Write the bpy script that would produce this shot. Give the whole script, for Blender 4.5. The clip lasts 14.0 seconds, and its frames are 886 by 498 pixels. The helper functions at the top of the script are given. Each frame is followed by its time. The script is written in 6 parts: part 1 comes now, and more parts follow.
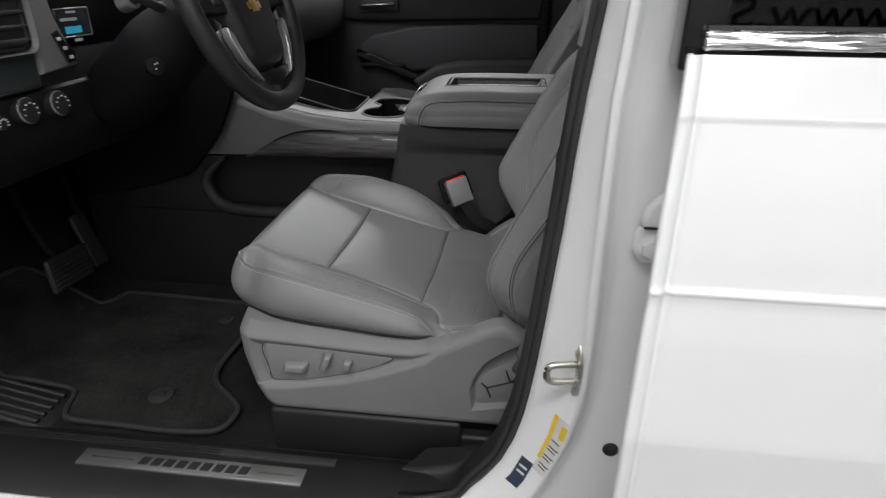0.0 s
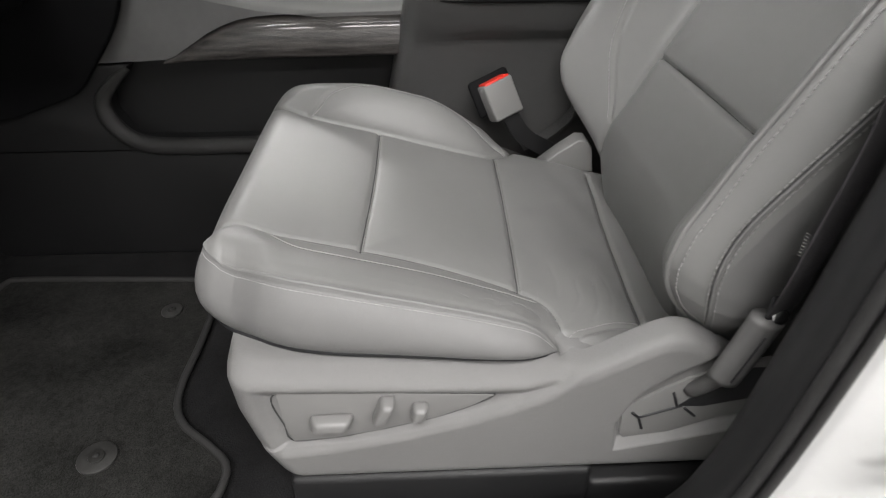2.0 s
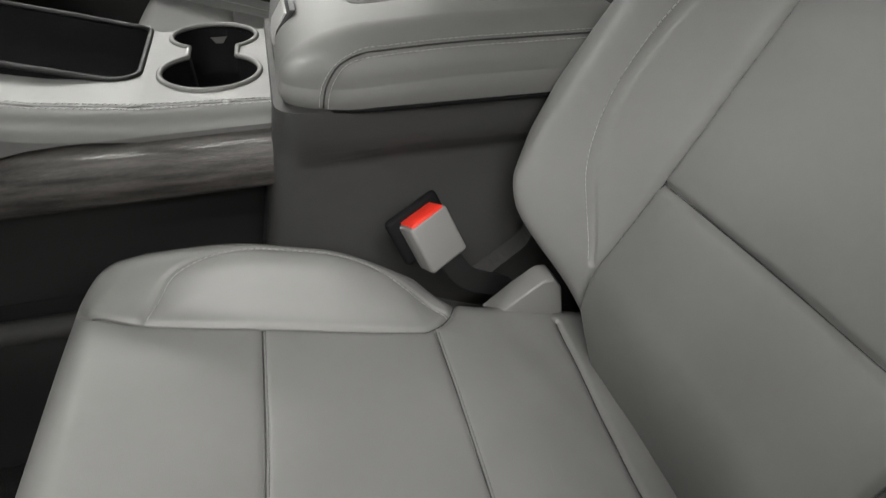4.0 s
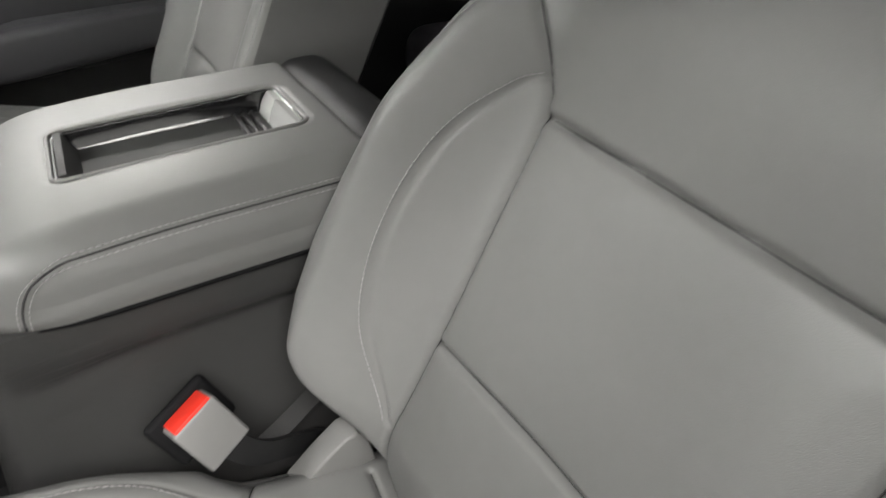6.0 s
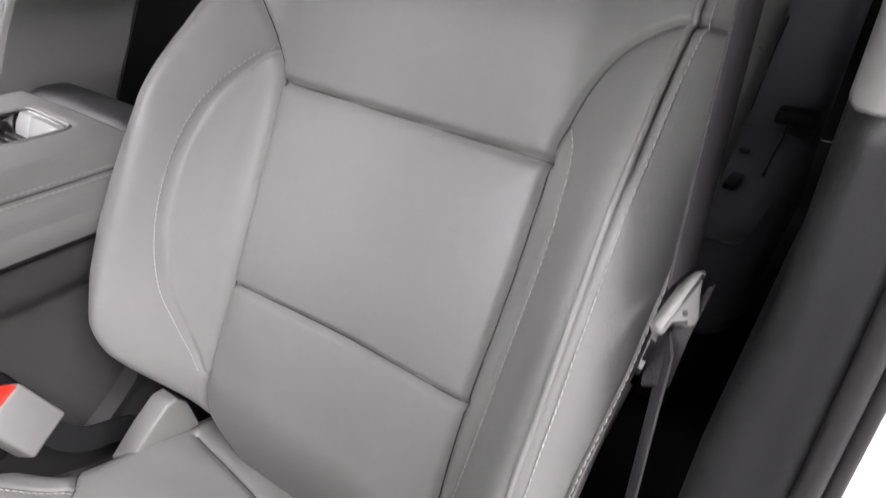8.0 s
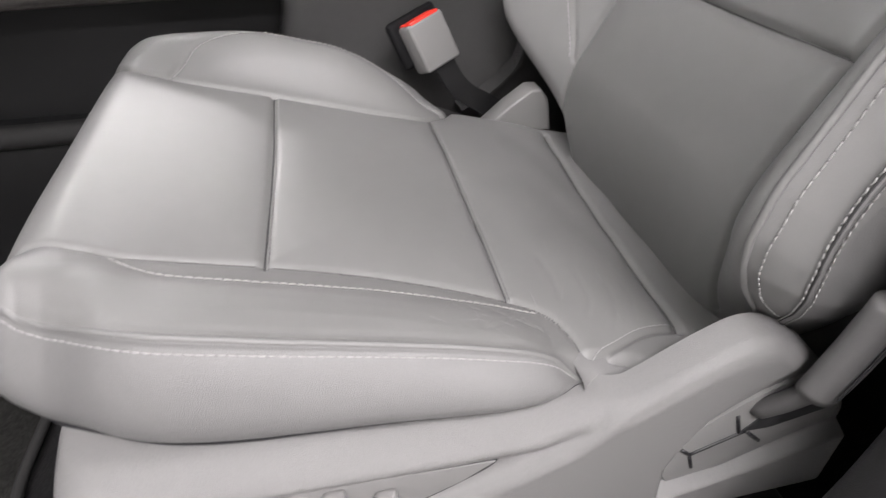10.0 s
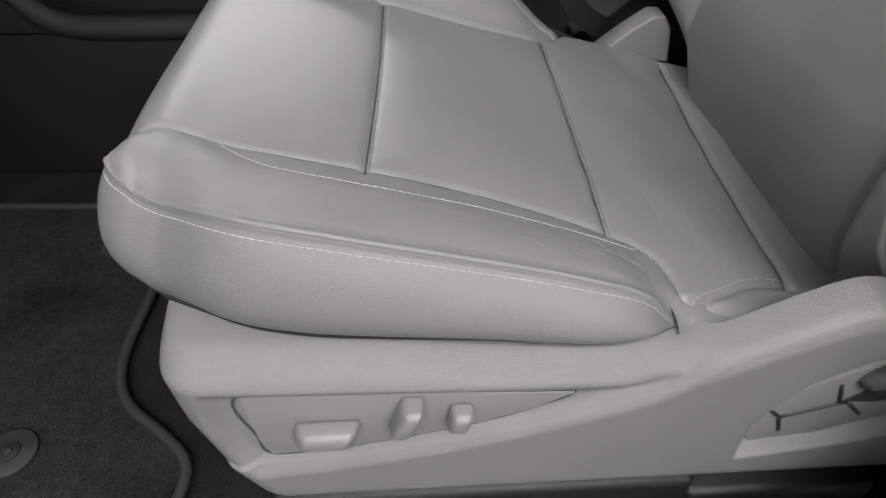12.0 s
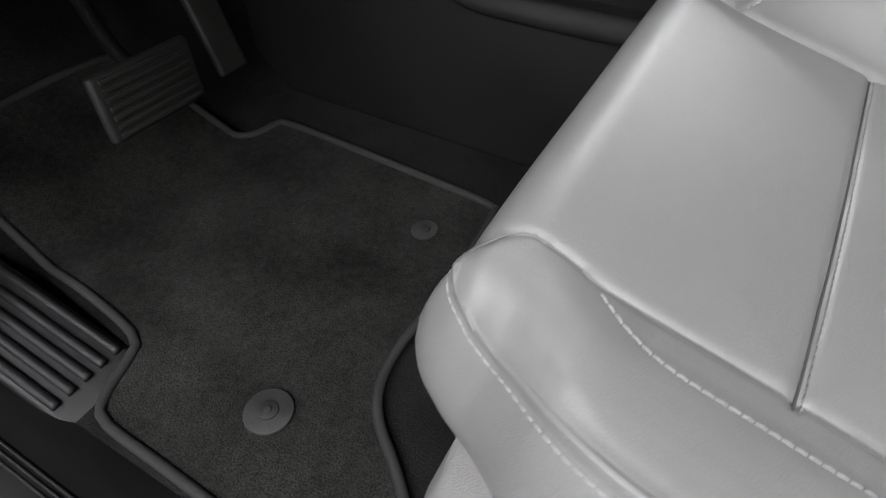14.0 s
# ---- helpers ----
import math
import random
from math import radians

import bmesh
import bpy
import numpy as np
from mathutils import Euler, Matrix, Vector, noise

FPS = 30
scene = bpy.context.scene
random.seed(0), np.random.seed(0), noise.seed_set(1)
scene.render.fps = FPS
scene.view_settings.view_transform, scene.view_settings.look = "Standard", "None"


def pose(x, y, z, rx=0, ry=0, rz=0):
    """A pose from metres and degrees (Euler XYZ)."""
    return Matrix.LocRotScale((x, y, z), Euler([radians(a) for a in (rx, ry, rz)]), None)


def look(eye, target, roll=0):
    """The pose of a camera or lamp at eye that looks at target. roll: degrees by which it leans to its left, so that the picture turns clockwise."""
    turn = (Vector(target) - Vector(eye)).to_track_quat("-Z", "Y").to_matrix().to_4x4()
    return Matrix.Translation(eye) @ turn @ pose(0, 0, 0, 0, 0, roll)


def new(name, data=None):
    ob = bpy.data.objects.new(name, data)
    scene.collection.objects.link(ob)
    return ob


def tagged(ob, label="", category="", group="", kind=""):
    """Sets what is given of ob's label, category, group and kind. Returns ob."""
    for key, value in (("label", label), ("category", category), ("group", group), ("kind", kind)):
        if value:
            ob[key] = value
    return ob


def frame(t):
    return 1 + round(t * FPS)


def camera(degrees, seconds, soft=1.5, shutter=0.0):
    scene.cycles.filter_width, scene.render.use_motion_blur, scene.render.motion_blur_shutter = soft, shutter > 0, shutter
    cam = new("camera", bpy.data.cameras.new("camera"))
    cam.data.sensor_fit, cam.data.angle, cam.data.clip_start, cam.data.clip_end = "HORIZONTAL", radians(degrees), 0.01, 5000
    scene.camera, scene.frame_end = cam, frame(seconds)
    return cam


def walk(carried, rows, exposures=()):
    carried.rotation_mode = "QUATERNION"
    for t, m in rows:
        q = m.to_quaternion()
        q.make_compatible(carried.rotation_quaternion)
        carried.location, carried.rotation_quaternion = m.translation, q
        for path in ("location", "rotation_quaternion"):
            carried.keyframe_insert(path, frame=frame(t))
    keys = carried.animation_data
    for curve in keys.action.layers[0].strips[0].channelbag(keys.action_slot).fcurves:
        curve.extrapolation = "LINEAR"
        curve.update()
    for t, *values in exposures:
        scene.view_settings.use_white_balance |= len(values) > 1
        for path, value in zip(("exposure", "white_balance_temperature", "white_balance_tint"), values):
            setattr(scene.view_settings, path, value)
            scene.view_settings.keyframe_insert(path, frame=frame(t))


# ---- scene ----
cam = camera(73.0, 14.0, soft=1.1, shutter=0.4)
PATH = [
    (0, (0.015, 0.057, 1.418), (-0.201, 1.861, 0.582), 0.4),
    (0.5, (-0.089, 0.19, 1.376), (-0.162, 2.002, 0.533), 0.2),
    (1, (-0.156, 0.306, 1.33), (-0.14, 2.096, 0.438), 0.6),
    (1.5, (-0.195, 0.376, 1.293), (-0.176, 2.088, 0.261), 0.0),
    (2, (-0.243, 0.468, 1.306), (-0.173, 2.105, 0.16), -0.1),
    (2.2, (-0.261, 0.505, 1.306), (-0.152, 2.118, 0.128), 0.0),
    (4.3, (-0.243, 0.919, 1.352), (0.225, 2.46, 0.166), 0.5),
    (4.5, (-0.188, 0.948, 1.363), (0.269, 2.468, 0.146), -0.8),
    (5, (-0.137, 0.962, 1.389), (0.46, 2.445, 0.186), 0.3),
    (5.5, (-0.108, 0.964, 1.399), (0.583, 2.405, 0.197), 0.5),
    (6, (-0.097, 0.959, 1.443), (0.723, 2.353, 0.266), -0.3),
    (6.5, (-0.136, 0.939, 1.498), (0.944, 2.224, 0.412), 0.3),
    (7, (-0.16, 0.894, 1.524), (1.136, 2.026, 0.505), 0.6),
    (7.5, (-0.175, 0.82, 1.49), (1.189, 1.867, 0.468), 0.3),
    (8, (-0.197, 0.797, 1.418), (1.176, 1.82, 0.384), 0.4),
    (8.5, (-0.191, 0.771, 1.313), (1.113, 1.871, 0.268), 0.0),
    (9, (-0.224, 0.71, 1.236), (0.751, 2.083, 0.156), -0.1),
    (9.2, (-0.243, 0.689, 1.221), (0.575, 2.155, 0.134), 0.1),
    (11.3, (-0.27, 0.653, 1.165), (-0.134, 2.137, -0.169), -0.2),
    (11.5, (-0.27, 0.655, 1.163), (-0.139, 2.132, -0.18), 0.4),
    (12, (-0.278, 0.665, 1.171), (-0.185, 2.128, -0.19), 0.5),
    (12.5, (-0.359, 0.695, 1.169), (-0.411, 2.152, -0.2), -0.1),
    (13, (-0.43, 0.728, 1.152), (-0.741, 2.131, -0.239), -1.0),
    (13.5, (-0.413, 0.774, 1.143), (-0.939, 2.077, -0.28), -1.4),
    (14, (-0.374, 0.821, 1.165), (-1.091, 2.002, -0.281), -1.6),
]
EXPOSURES = [(0.0, -1.15, 6500, 11), (0.6, -0.9, 6550, 11), (1.2, -0.58, 6700, 11), (2.0, -0.3, 6750, 11), (4.3, -0.38, 6850, 8), (5.5, -0.15, 6850, 9), (6.5, 0.34, 6850, 10), (7.0, 0.53, 6800, 11), (8.0, 0.63, 6600, 17), (9.2, 0.66, 6600, 16), (9.9, 0.15, 6700, 16), (11.5, -0.28, 6750, 16), (12.5, -0.45, 6700, 14), (13.5, -0.5, 6550, 12), (14.0, -0.12, 6500, 12)]
walk(cam, [(t, look(eye, target, roll)) for t, eye, target, roll in PATH],
     exposures=EXPOSURES)

# ---- light ----
world = bpy.data.worlds.new("hall")
scene.world = world
world.use_nodes = True
wbg = world.node_tree.nodes["Background"]
wbg.inputs[0].default_value = (0.75, 0.8, 0.85, 1)
wbg.inputs[1].default_value = 0.25
CEIL = 4.2
# out of view; set for balance, the last one to brighten the passenger seat
LAMPS = [(-4.5, 1.5, 190), (-0.6, -3.1, 115), (2.6, -3.1, 245), (-0.3, -1.1, 205), (-0.6, 6.7, 260), (-0.3, 4.7, 150)]
for lx, ly, watts in LAMPS:
    ld = bpy.data.lights.new("tube_light", "AREA")
    ld.shape, ld.size, ld.size_y, ld.energy, ld.color = "RECTANGLE", 3.0, 0.55, watts, (0.965, 0.975, 1.0)
    lo = new("tube_light", ld)
    lo.matrix_world = pose(lx, ly, CEIL - 0.12)

# ---- materials ----


def mat(name, color, rough=0.5, metal=0.0, grain=0.0, scale=300.0, cell=False, vary=0.12, vscale=6.0, coat=0.0, spec=0.5, stretch=None, sheen=0.0, rvar=0.06):
    """A surface with large stains, fine tone noise and fine relief."""
    m = bpy.data.materials.new(name)
    m.use_nodes = True
    nt = m.node_tree
    n, l = nt.nodes, nt.links
    b = n["Principled BSDF"]
    b.inputs["Roughness"].default_value = rough
    b.inputs["Metallic"].default_value = metal
    b.inputs["Coat Weight"].default_value = coat
    b.inputs["Coat Roughness"].default_value = 0.06
    b.inputs["Specular IOR Level"].default_value = spec
    b.inputs["Sheen Weight"].default_value = sheen
    co = n.new("ShaderNodeTexCoord")
    src = co.outputs["Object"]
    if stretch:
        mp = n.new("ShaderNodeMapping")
        mp.inputs["Scale"].default_value = stretch
        l.new(src, mp.inputs["Vector"])
        src = mp.outputs["Vector"]
    big = n.new("ShaderNodeTexNoise")
    big.inputs["Scale"].default_value = vscale
    big.inputs["Detail"].default_value = 4
    l.new(src, big.inputs["Vector"])
    fine = n.new("ShaderNodeTexNoise")
    fine.inputs["Scale"].default_value = vscale * 14
    fine.inputs["Detail"].default_value = 3
    l.new(src, fine.inputs["Vector"])
    add = n.new("ShaderNodeMath")
    add.operation = "MULTIPLY_ADD"
    add.inputs[1].default_value = 0.45
    l.new(fine.outputs[0], add.inputs[0])
    l.new(big.outputs[0], add.inputs[2])
    ramp = n.new("ShaderNodeMapRange")
    ramp.inputs["From Min"].default_value = 0.4
    ramp.inputs["From Max"].default_value = 1.05
    ramp.inputs["To Min"].default_value = 1 - vary
    ramp.inputs["To Max"].default_value = 1 + vary
    l.new(add.outputs[0], ramp.inputs["Value"])
    tone = ramp.outputs[0]
    if sheen:
        pile = n.new("ShaderNodeTexNoise")
        pile.inputs["Scale"].default_value = 520
        pile.inputs["Detail"].default_value = 3
        l.new(src, pile.inputs["Vector"])
        pr = n.new("ShaderNodeMapRange")
        pr.inputs["From Min"].default_value = 0.32
        pr.inputs["From Max"].default_value = 0.68
        pr.inputs["To Min"].default_value = 0.5
        pr.inputs["To Max"].default_value = 1.5
        l.new(pile.outputs[0], pr.inputs["Value"])
        pm_ = n.new("ShaderNodeMath")
        pm_.operation = "MULTIPLY"
        l.new(tone, pm_.inputs[0])
        l.new(pr.outputs[0], pm_.inputs[1])
        tone = pm_.outputs[0]
    mul = n.new("ShaderNodeVectorMath")
    mul.operation = "SCALE"
    mul.inputs[0].default_value = color
    l.new(tone, mul.inputs["Scale"])
    l.new(mul.outputs[0], b.inputs["Base Color"])
    rr = n.new("ShaderNodeMapRange")
    rr.inputs["From Min"].default_value = 0.3
    rr.inputs["From Max"].default_value = 0.7
    rr.inputs["To Min"].default_value = max(rough - rvar, 0.0)
    rr.inputs["To Max"].default_value = min(rough + rvar, 1.0)
    l.new(big.outputs[0], rr.inputs["Value"])
    l.new(rr.outputs[0], b.inputs["Roughness"])
    if grain:
        if cell:
            t = n.new("ShaderNodeTexVoronoi")
            t.feature = "DISTANCE_TO_EDGE"
            pebble = n.new("ShaderNodeMapRange")
            pebble.interpolation_type = "SMOOTHSTEP"
            pebble.inputs["From Max"].default_value = 0.26
            l.new(t.outputs["Distance"], pebble.inputs["Value"])
            out = pebble.outputs[0]
        else:
            t = n.new("ShaderNodeTexNoise")
            t.inputs["Detail"].default_value = 3
            out = t.outputs[0]
        t.inputs["Scale"].default_value = scale
        l.new(src, t.inputs["Vector"])
        bu = n.new("ShaderNodeBump")
        bu.inputs["Strength"].default_value = grain
        bu.inputs["Distance"].default_value = 0.35 / scale if cell else 0.6 / scale
        l.new(out, bu.inputs["Height"])
        l.new(bu.outputs[0], b.inputs["Normal"])
        # grooves between pebbles are coloured darker, as if shaded
        if cell:
            gr = n.new("ShaderNodeMapRange")
            gr.inputs["To Min"].default_value = 1 - 0.14 * grain
            gr.inputs["To Max"].default_value = 1 + 0.04 * grain
            l.new(out, gr.inputs["Value"])
            gm_ = n.new("ShaderNodeMath")
            gm_.operation = "MULTIPLY"
            l.new(tone, gm_.inputs[0])
            l.new(gr.outputs[0], gm_.inputs[1])
            l.new(gm_.outputs[0], mul.inputs["Scale"])
    return m


def wood_mat():
    """Dark grey grained trim under clear lacquer."""
    m = mat("dark_wood", (0.05, 0.045, 0.042), 0.38, coat=0.9, vary=1.3, vscale=9.0, stretch=(1.2, 9, 14), grain=0.25, scale=60)
    return m


LEATHER = mat("grey_leather", (0.19, 0.189, 0.185), 0.42, grain=0.12, scale=650, cell=True, vary=0.05, vscale=5)
WORN = mat("worn_leather_crease", (0.215, 0.213, 0.209), 0.6, vary=0.1, vscale=40)
LEATHER_SIDE = mat("grey_vinyl", (0.19, 0.188, 0.186), 0.40, grain=0.36, scale=850, cell=True, vary=0.04, vscale=5)
LEATHER_DARK = mat("dark_grey_leather", (0.052, 0.051, 0.056), 0.45, grain=0.2, scale=500, cell=True, vary=0.06)
PLASTIC = mat("grey_plastic", (0.2, 0.197, 0.194), 0.40, grain=0.5, scale=820, cell=True, vary=0.04)
PLASTIC_SMOOTH = mat("smooth_grey_plastic", (0.2, 0.197, 0.193), 0.42, grain=0.05, scale=400, vary=0.03)
DARK = mat("black_plastic", (0.012, 0.012, 0.0125), 0.5, grain=0.3, scale=850, cell=True, vary=0.15)
BLACK = mat("matt_black_plastic", (0.004, 0.004, 0.0046), 0.7, grain=0.3, scale=480, cell=True, vary=0.15, spec=0.2)
DARK_GREY = mat("dark_grey_plastic", (0.034, 0.0335, 0.033), 0.48, grain=0.6, scale=800, cell=True, vary=0.12)
BOX_GREY = mat("charcoal_plastic", (0.05, 0.0492, 0.0485), 0.45, grain=0.6, scale=800, cell=True, vary=0.12)
RUBBER = mat("black_rubber", (0.018, 0.0175, 0.016), 0.55, grain=0.15, scale=300, vary=0.2)
SEAL = mat("dark_seal_rubber", (0.03, 0.0295, 0.0295), 0.4, grain=0.12, scale=260, vary=0.15, vscale=12)
CARPET = mat("charcoal_carpet", (0.0135, 0.0132, 0.0135), 0.95, grain=1.0, scale=420, vary=0.6, vscale=9, spec=0.05, sheen=0.02)
MAT_CARPET = mat("black_mat_carpet", (0.0185, 0.0182, 0.0170), 0.95, grain=1.0, scale=420, vary=0.8, vscale=8, spec=0.05, sheen=0.02)
BINDING = mat("mat_binding", (0.02, 0.0195, 0.019), 0.8, grain=0.6, scale=500, vary=0.2)
PAINT = mat("white_paint", (0.8, 0.8, 0.79), 0.3, coat=0.8, vary=0.012, vscale=2, rvar=0.0)
PAINT_SATIN = mat("white_jamb_paint", (0.76, 0.76, 0.75), 0.38, coat=0.3, vary=0.03, vscale=5)
CHROME = mat("chrome", (0.75, 0.75, 0.76), 0.08, 1.0, vary=0.04, vscale=20, rvar=0.03)
CHROME_STRIP = mat("polished_strip", (0.8, 0.8, 0.8), 0.16, 1.0, vary=0.03, grain=0.5, scale=22, stretch=(0.35, 1, 3), rvar=0.02)
STEEL = mat("plated_steel", (0.6, 0.58, 0.52), 0.28, 1.0, vary=0.15, vscale=40, grain=0.1, scale=300)
SATIN = mat("satin_silver_plastic", (0.6, 0.6, 0.59), 0.32, 0.35, vary=0.05)
SILVER = mat("silver_plastic", (0.55, 0.55, 0.54), 0.3, 0.8, vary=0.05)
BRUSHED = mat("brushed_metal", (0.55, 0.54, 0.52), 0.35, 0.9, vary=0.1, grain=0.2, scale=40, stretch=(1, 40, 40))
THREAD = mat("pale_thread", (0.38, 0.376, 0.365), 0.8, vary=0.1, vscale=60)
THREAD_GREY = mat("grey_thread", (0.3, 0.3, 0.29), 0.8, vary=0.1, vscale=60)
THREAD_DIM = mat("dim_grey_thread", (0.13, 0.129, 0.127), 0.8, vary=0.1, vscale=60)
# dark lines in seams and panel gaps, standing for the shade there
SEAM = mat("seam_shade", (0.05, 0.05, 0.05), 0.9, vary=0.1)
RED = mat("red_plastic", (0.72, 0.035, 0.02), 0.4, vary=0.05)
WEB = mat("black_webbing", (0.035, 0.033, 0.035), 0.75, grain=0.7, scale=500, vary=0.15)
WOOD = wood_mat()
GLOSS = mat("gloss_black", (0.012, 0.012, 0.013), 0.12, vary=0.1, coat=0.5)
YELLOW = mat("yellow_print", (0.78, 0.5, 0.02), 0.5, vary=0.05)
PAPER = mat("label_paper", (0.62, 0.6, 0.56), 0.5, vary=0.1, vscale=40)
NAVY = mat("navy_label", (0.03, 0.045, 0.075), 0.45, vary=0.1)
# print and black parts; in gaps, slits and grooves it stands for shade
INK = mat("ink_and_gap_dark", (0.02, 0.02, 0.022), 0.5, vary=0.05)
PALE = mat("pale_print", (0.6, 0.6, 0.6), 0.5, vary=0.05)
GOLD = mat("gold_emblem", (0.6, 0.36, 0.1), 0.3, 0.9, vary=0.1)
WALL = mat("painted_wall", (0.42, 0.42, 0.41), 0.8, vary=0.06, vscale=1.2, grain=0.1, scale=60)
CONCRETE = mat("sealed_concrete", (0.13, 0.13, 0.127), 0.4, vary=0.25, vscale=1.5, grain=0.1, scale=40)
HEADLINER = mat("headliner_cloth", (0.2, 0.2, 0.195), 0.95, vary=0.05, grain=0.3, scale=500)


def glow_mat(name, color, power):
    m = bpy.data.materials.new(name)
    m.use_nodes = True
    b = m.node_tree.nodes["Principled BSDF"]
    b.inputs["Base Color"].default_value = (*color, 1)
    b.inputs["Emission Color"].default_value = (*color, 1)
    b.inputs["Emission Strength"].default_value = power
    return m


GLOW = glow_mat("lamp_diffuser", (1, 0.985, 0.96), 5.0)
SCREEN_BLUE = glow_mat("screen_blue", (0.03, 0.3, 0.45), 1.0)
SCREEN_PALE = glow_mat("screen_pale", (0.3, 0.33, 0.36), 0.5)
SCREEN_DARK = glow_mat("screen_back", (0.012, 0.014, 0.018), 0.3)


def glass_mat(name, tint, rough=0.0):
    m = bpy.data.materials.new(name)
    m.use_nodes = True
    b = m.node_tree.nodes["Principled BSDF"]
    b.inputs["Base Color"].default_value = (*tint, 1)
    b.inputs["Transmission Weight"].default_value = 1.0
    b.inputs["Roughness"].default_value = rough
    b.inputs["IOR"].default_value = 1.45
    return m


PRIVACY = glass_mat("privacy_glass", (0.05, 0.055, 0.055))
CLEAR = glass_mat("clear_glass", (0.85, 0.9, 0.88))

# ---- mesh helpers ----


def obj(name, verts, faces, material, parent=None, label="", smooth=True):
    me = bpy.data.meshes.new(name)
    me.from_pydata([tuple(map(float, v)) for v in verts], [], [tuple(map(int, f)) for f in faces])
    me.materials.append(material)
    if smooth:
        me.polygons.foreach_set("use_smooth", [True] * len(me.polygons))
    me.update()
    ob = new(name, me)
    ob.parent = parent
    if label:
        ob["label"] = label
    return ob


def part(name, bm, material, parent=None, label="", smooth=True):
    me = bpy.data.meshes.new(name)
    bmesh.ops.recalc_face_normals(bm, faces=bm.faces)
    bm.to_mesh(me)
    bm.free()
    me.materials.append(material)
    if smooth:
        me.polygons.foreach_set("use_smooth", [True] * len(me.polygons))
        me.set_sharp_from_angle(angle=radians(40))
    ob = new(name, me)
    ob.parent = parent
    if label:
        ob["label"] = label
    return ob


def thing(name, label, category, group="", kind=""):
    return tagged(new(name), label, category, group, kind)


def rbox(x0, x1, y0, y1, z0, z1, r=0.004, seg=3, m=None):
    """A box with rounded edges."""
    bm = bmesh.new()
    bmesh.ops.create_cube(bm, size=1)
    bmesh.ops.transform(bm, matrix=Matrix.Translation(((x0 + x1) / 2, (y0 + y1) / 2, (z0 + z1) / 2)) @ Matrix.Diagonal((x1 - x0, y1 - y0, z1 - z0, 1)), verts=bm.verts)
    if r:
        bmesh.ops.bevel(bm, geom=bm.edges[:], offset=r, segments=seg, profile=0.5, affect="EDGES")
    if m is not None:
        bmesh.ops.transform(bm, matrix=m, verts=bm.verts)
    return bm


def prism(outline, axis, a, b, r=0.0, seg=3):
    """An outline of two coordinates, pushed along an axis from a to b, with rounded edges."""
    bm = bmesh.new()

    def at(p, v):
        return {"x": (v, p[0], p[1]), "y": (p[0], v, p[1]), "z": (p[0], p[1], v)}[axis]
    lo = [bm.verts.new(at(p, a)) for p in outline]
    hi = [bm.verts.new(at(p, b)) for p in outline]
    bm.faces.new(lo)
    bm.faces.new(hi[::-1])
    k = len(outline)
    for i in range(k):
        bm.faces.new((lo[i], hi[i], hi[(i + 1) % k], lo[(i + 1) % k]))
    bmesh.ops.recalc_face_normals(bm, faces=bm.faces)
    if r:
        caps = [e for e in bm.edges if len({v.co[{"x": 0, "y": 1, "z": 2}[axis]] for v in e.verts}) == 1]
        bmesh.ops.bevel(bm, geom=caps, offset=r, segments=seg, profile=0.5, affect="EDGES")
    return bm


def smooth_line(pts, step=0.006, closed=False):
    """A curve through the points, with even steps."""
    p = np.array(pts, float)
    if closed:
        p = np.vstack([p[-1], p, p[0], p[1]])
    else:
        p = np.vstack([2 * p[0] - p[1], p, 2 * p[-1] - p[-2]])
    out = []
    for i in range(1, len(p) - 2):
        k = max(2, int(np.linalg.norm(p[i + 1] - p[i]) / step))
        for t in np.arange(k) / k:
            out.append(0.5 * (2 * p[i] + (p[i + 1] - p[i - 1]) * t + (2 * p[i - 1] - 5 * p[i] + 4 * p[i + 1] - p[i + 2]) * t * t
                              + (3 * p[i] - p[i - 1] - 3 * p[i + 1] + p[i + 2]) * t ** 3))
    if not closed:
        out.append(p[-2])
    return np.array(out)


def tube(pts, r, n=10, closed=False, flat=1.0, up=(0, 0, 1)):
    """Verts and faces of a tube along points; r is one radius or one for each point; flat squeezes it along up."""
    p = np.array(pts, float)
    k = len(p)
    rad = np.full(k, r) if np.isscalar(r) else np.array(r, float)
    tan = np.roll(p, -1, 0) - np.roll(p, 1, 0) if closed else np.gradient(p, axis=0)
    tan /= np.linalg.norm(tan, axis=1)[:, None] + 1e-12
    u = np.array(up, float)
    vs = []
    for i in range(k):
        s = np.cross(tan[i], u)
        if np.linalg.norm(s) < 1e-3:
            s = np.cross(tan[i], (1, 0, 0.1))
        s /= np.linalg.norm(s)
        w = np.cross(s, tan[i])
        for j in range(n):
            a = 2 * math.pi * j / n
            vs.append(p[i] + rad[i] * (math.cos(a) * s + flat * math.sin(a) * w))
    fs = []
    for i in range(k if closed else k - 1):
        for j in range(n):
            a, b = i * n + j, i * n + (j + 1) % n
            c, d = ((i + 1) % k) * n + (j + 1) % n, ((i + 1) % k) * n + j
            fs.append((a, b, c, d))
    if not closed:
        fs.append(tuple(range(n))[::-1])
        fs.append(tuple(range((k - 1) * n, k * n)))
    return vs, fs


def rod(name, pts, r, material, parent=None, label="", n=10, closed=False, flat=1.0, up=(0, 0, 1), step=0.006):
    return obj(name, *tube(smooth_line(pts, step, closed), r, n, closed, flat, up), material, parent, label)


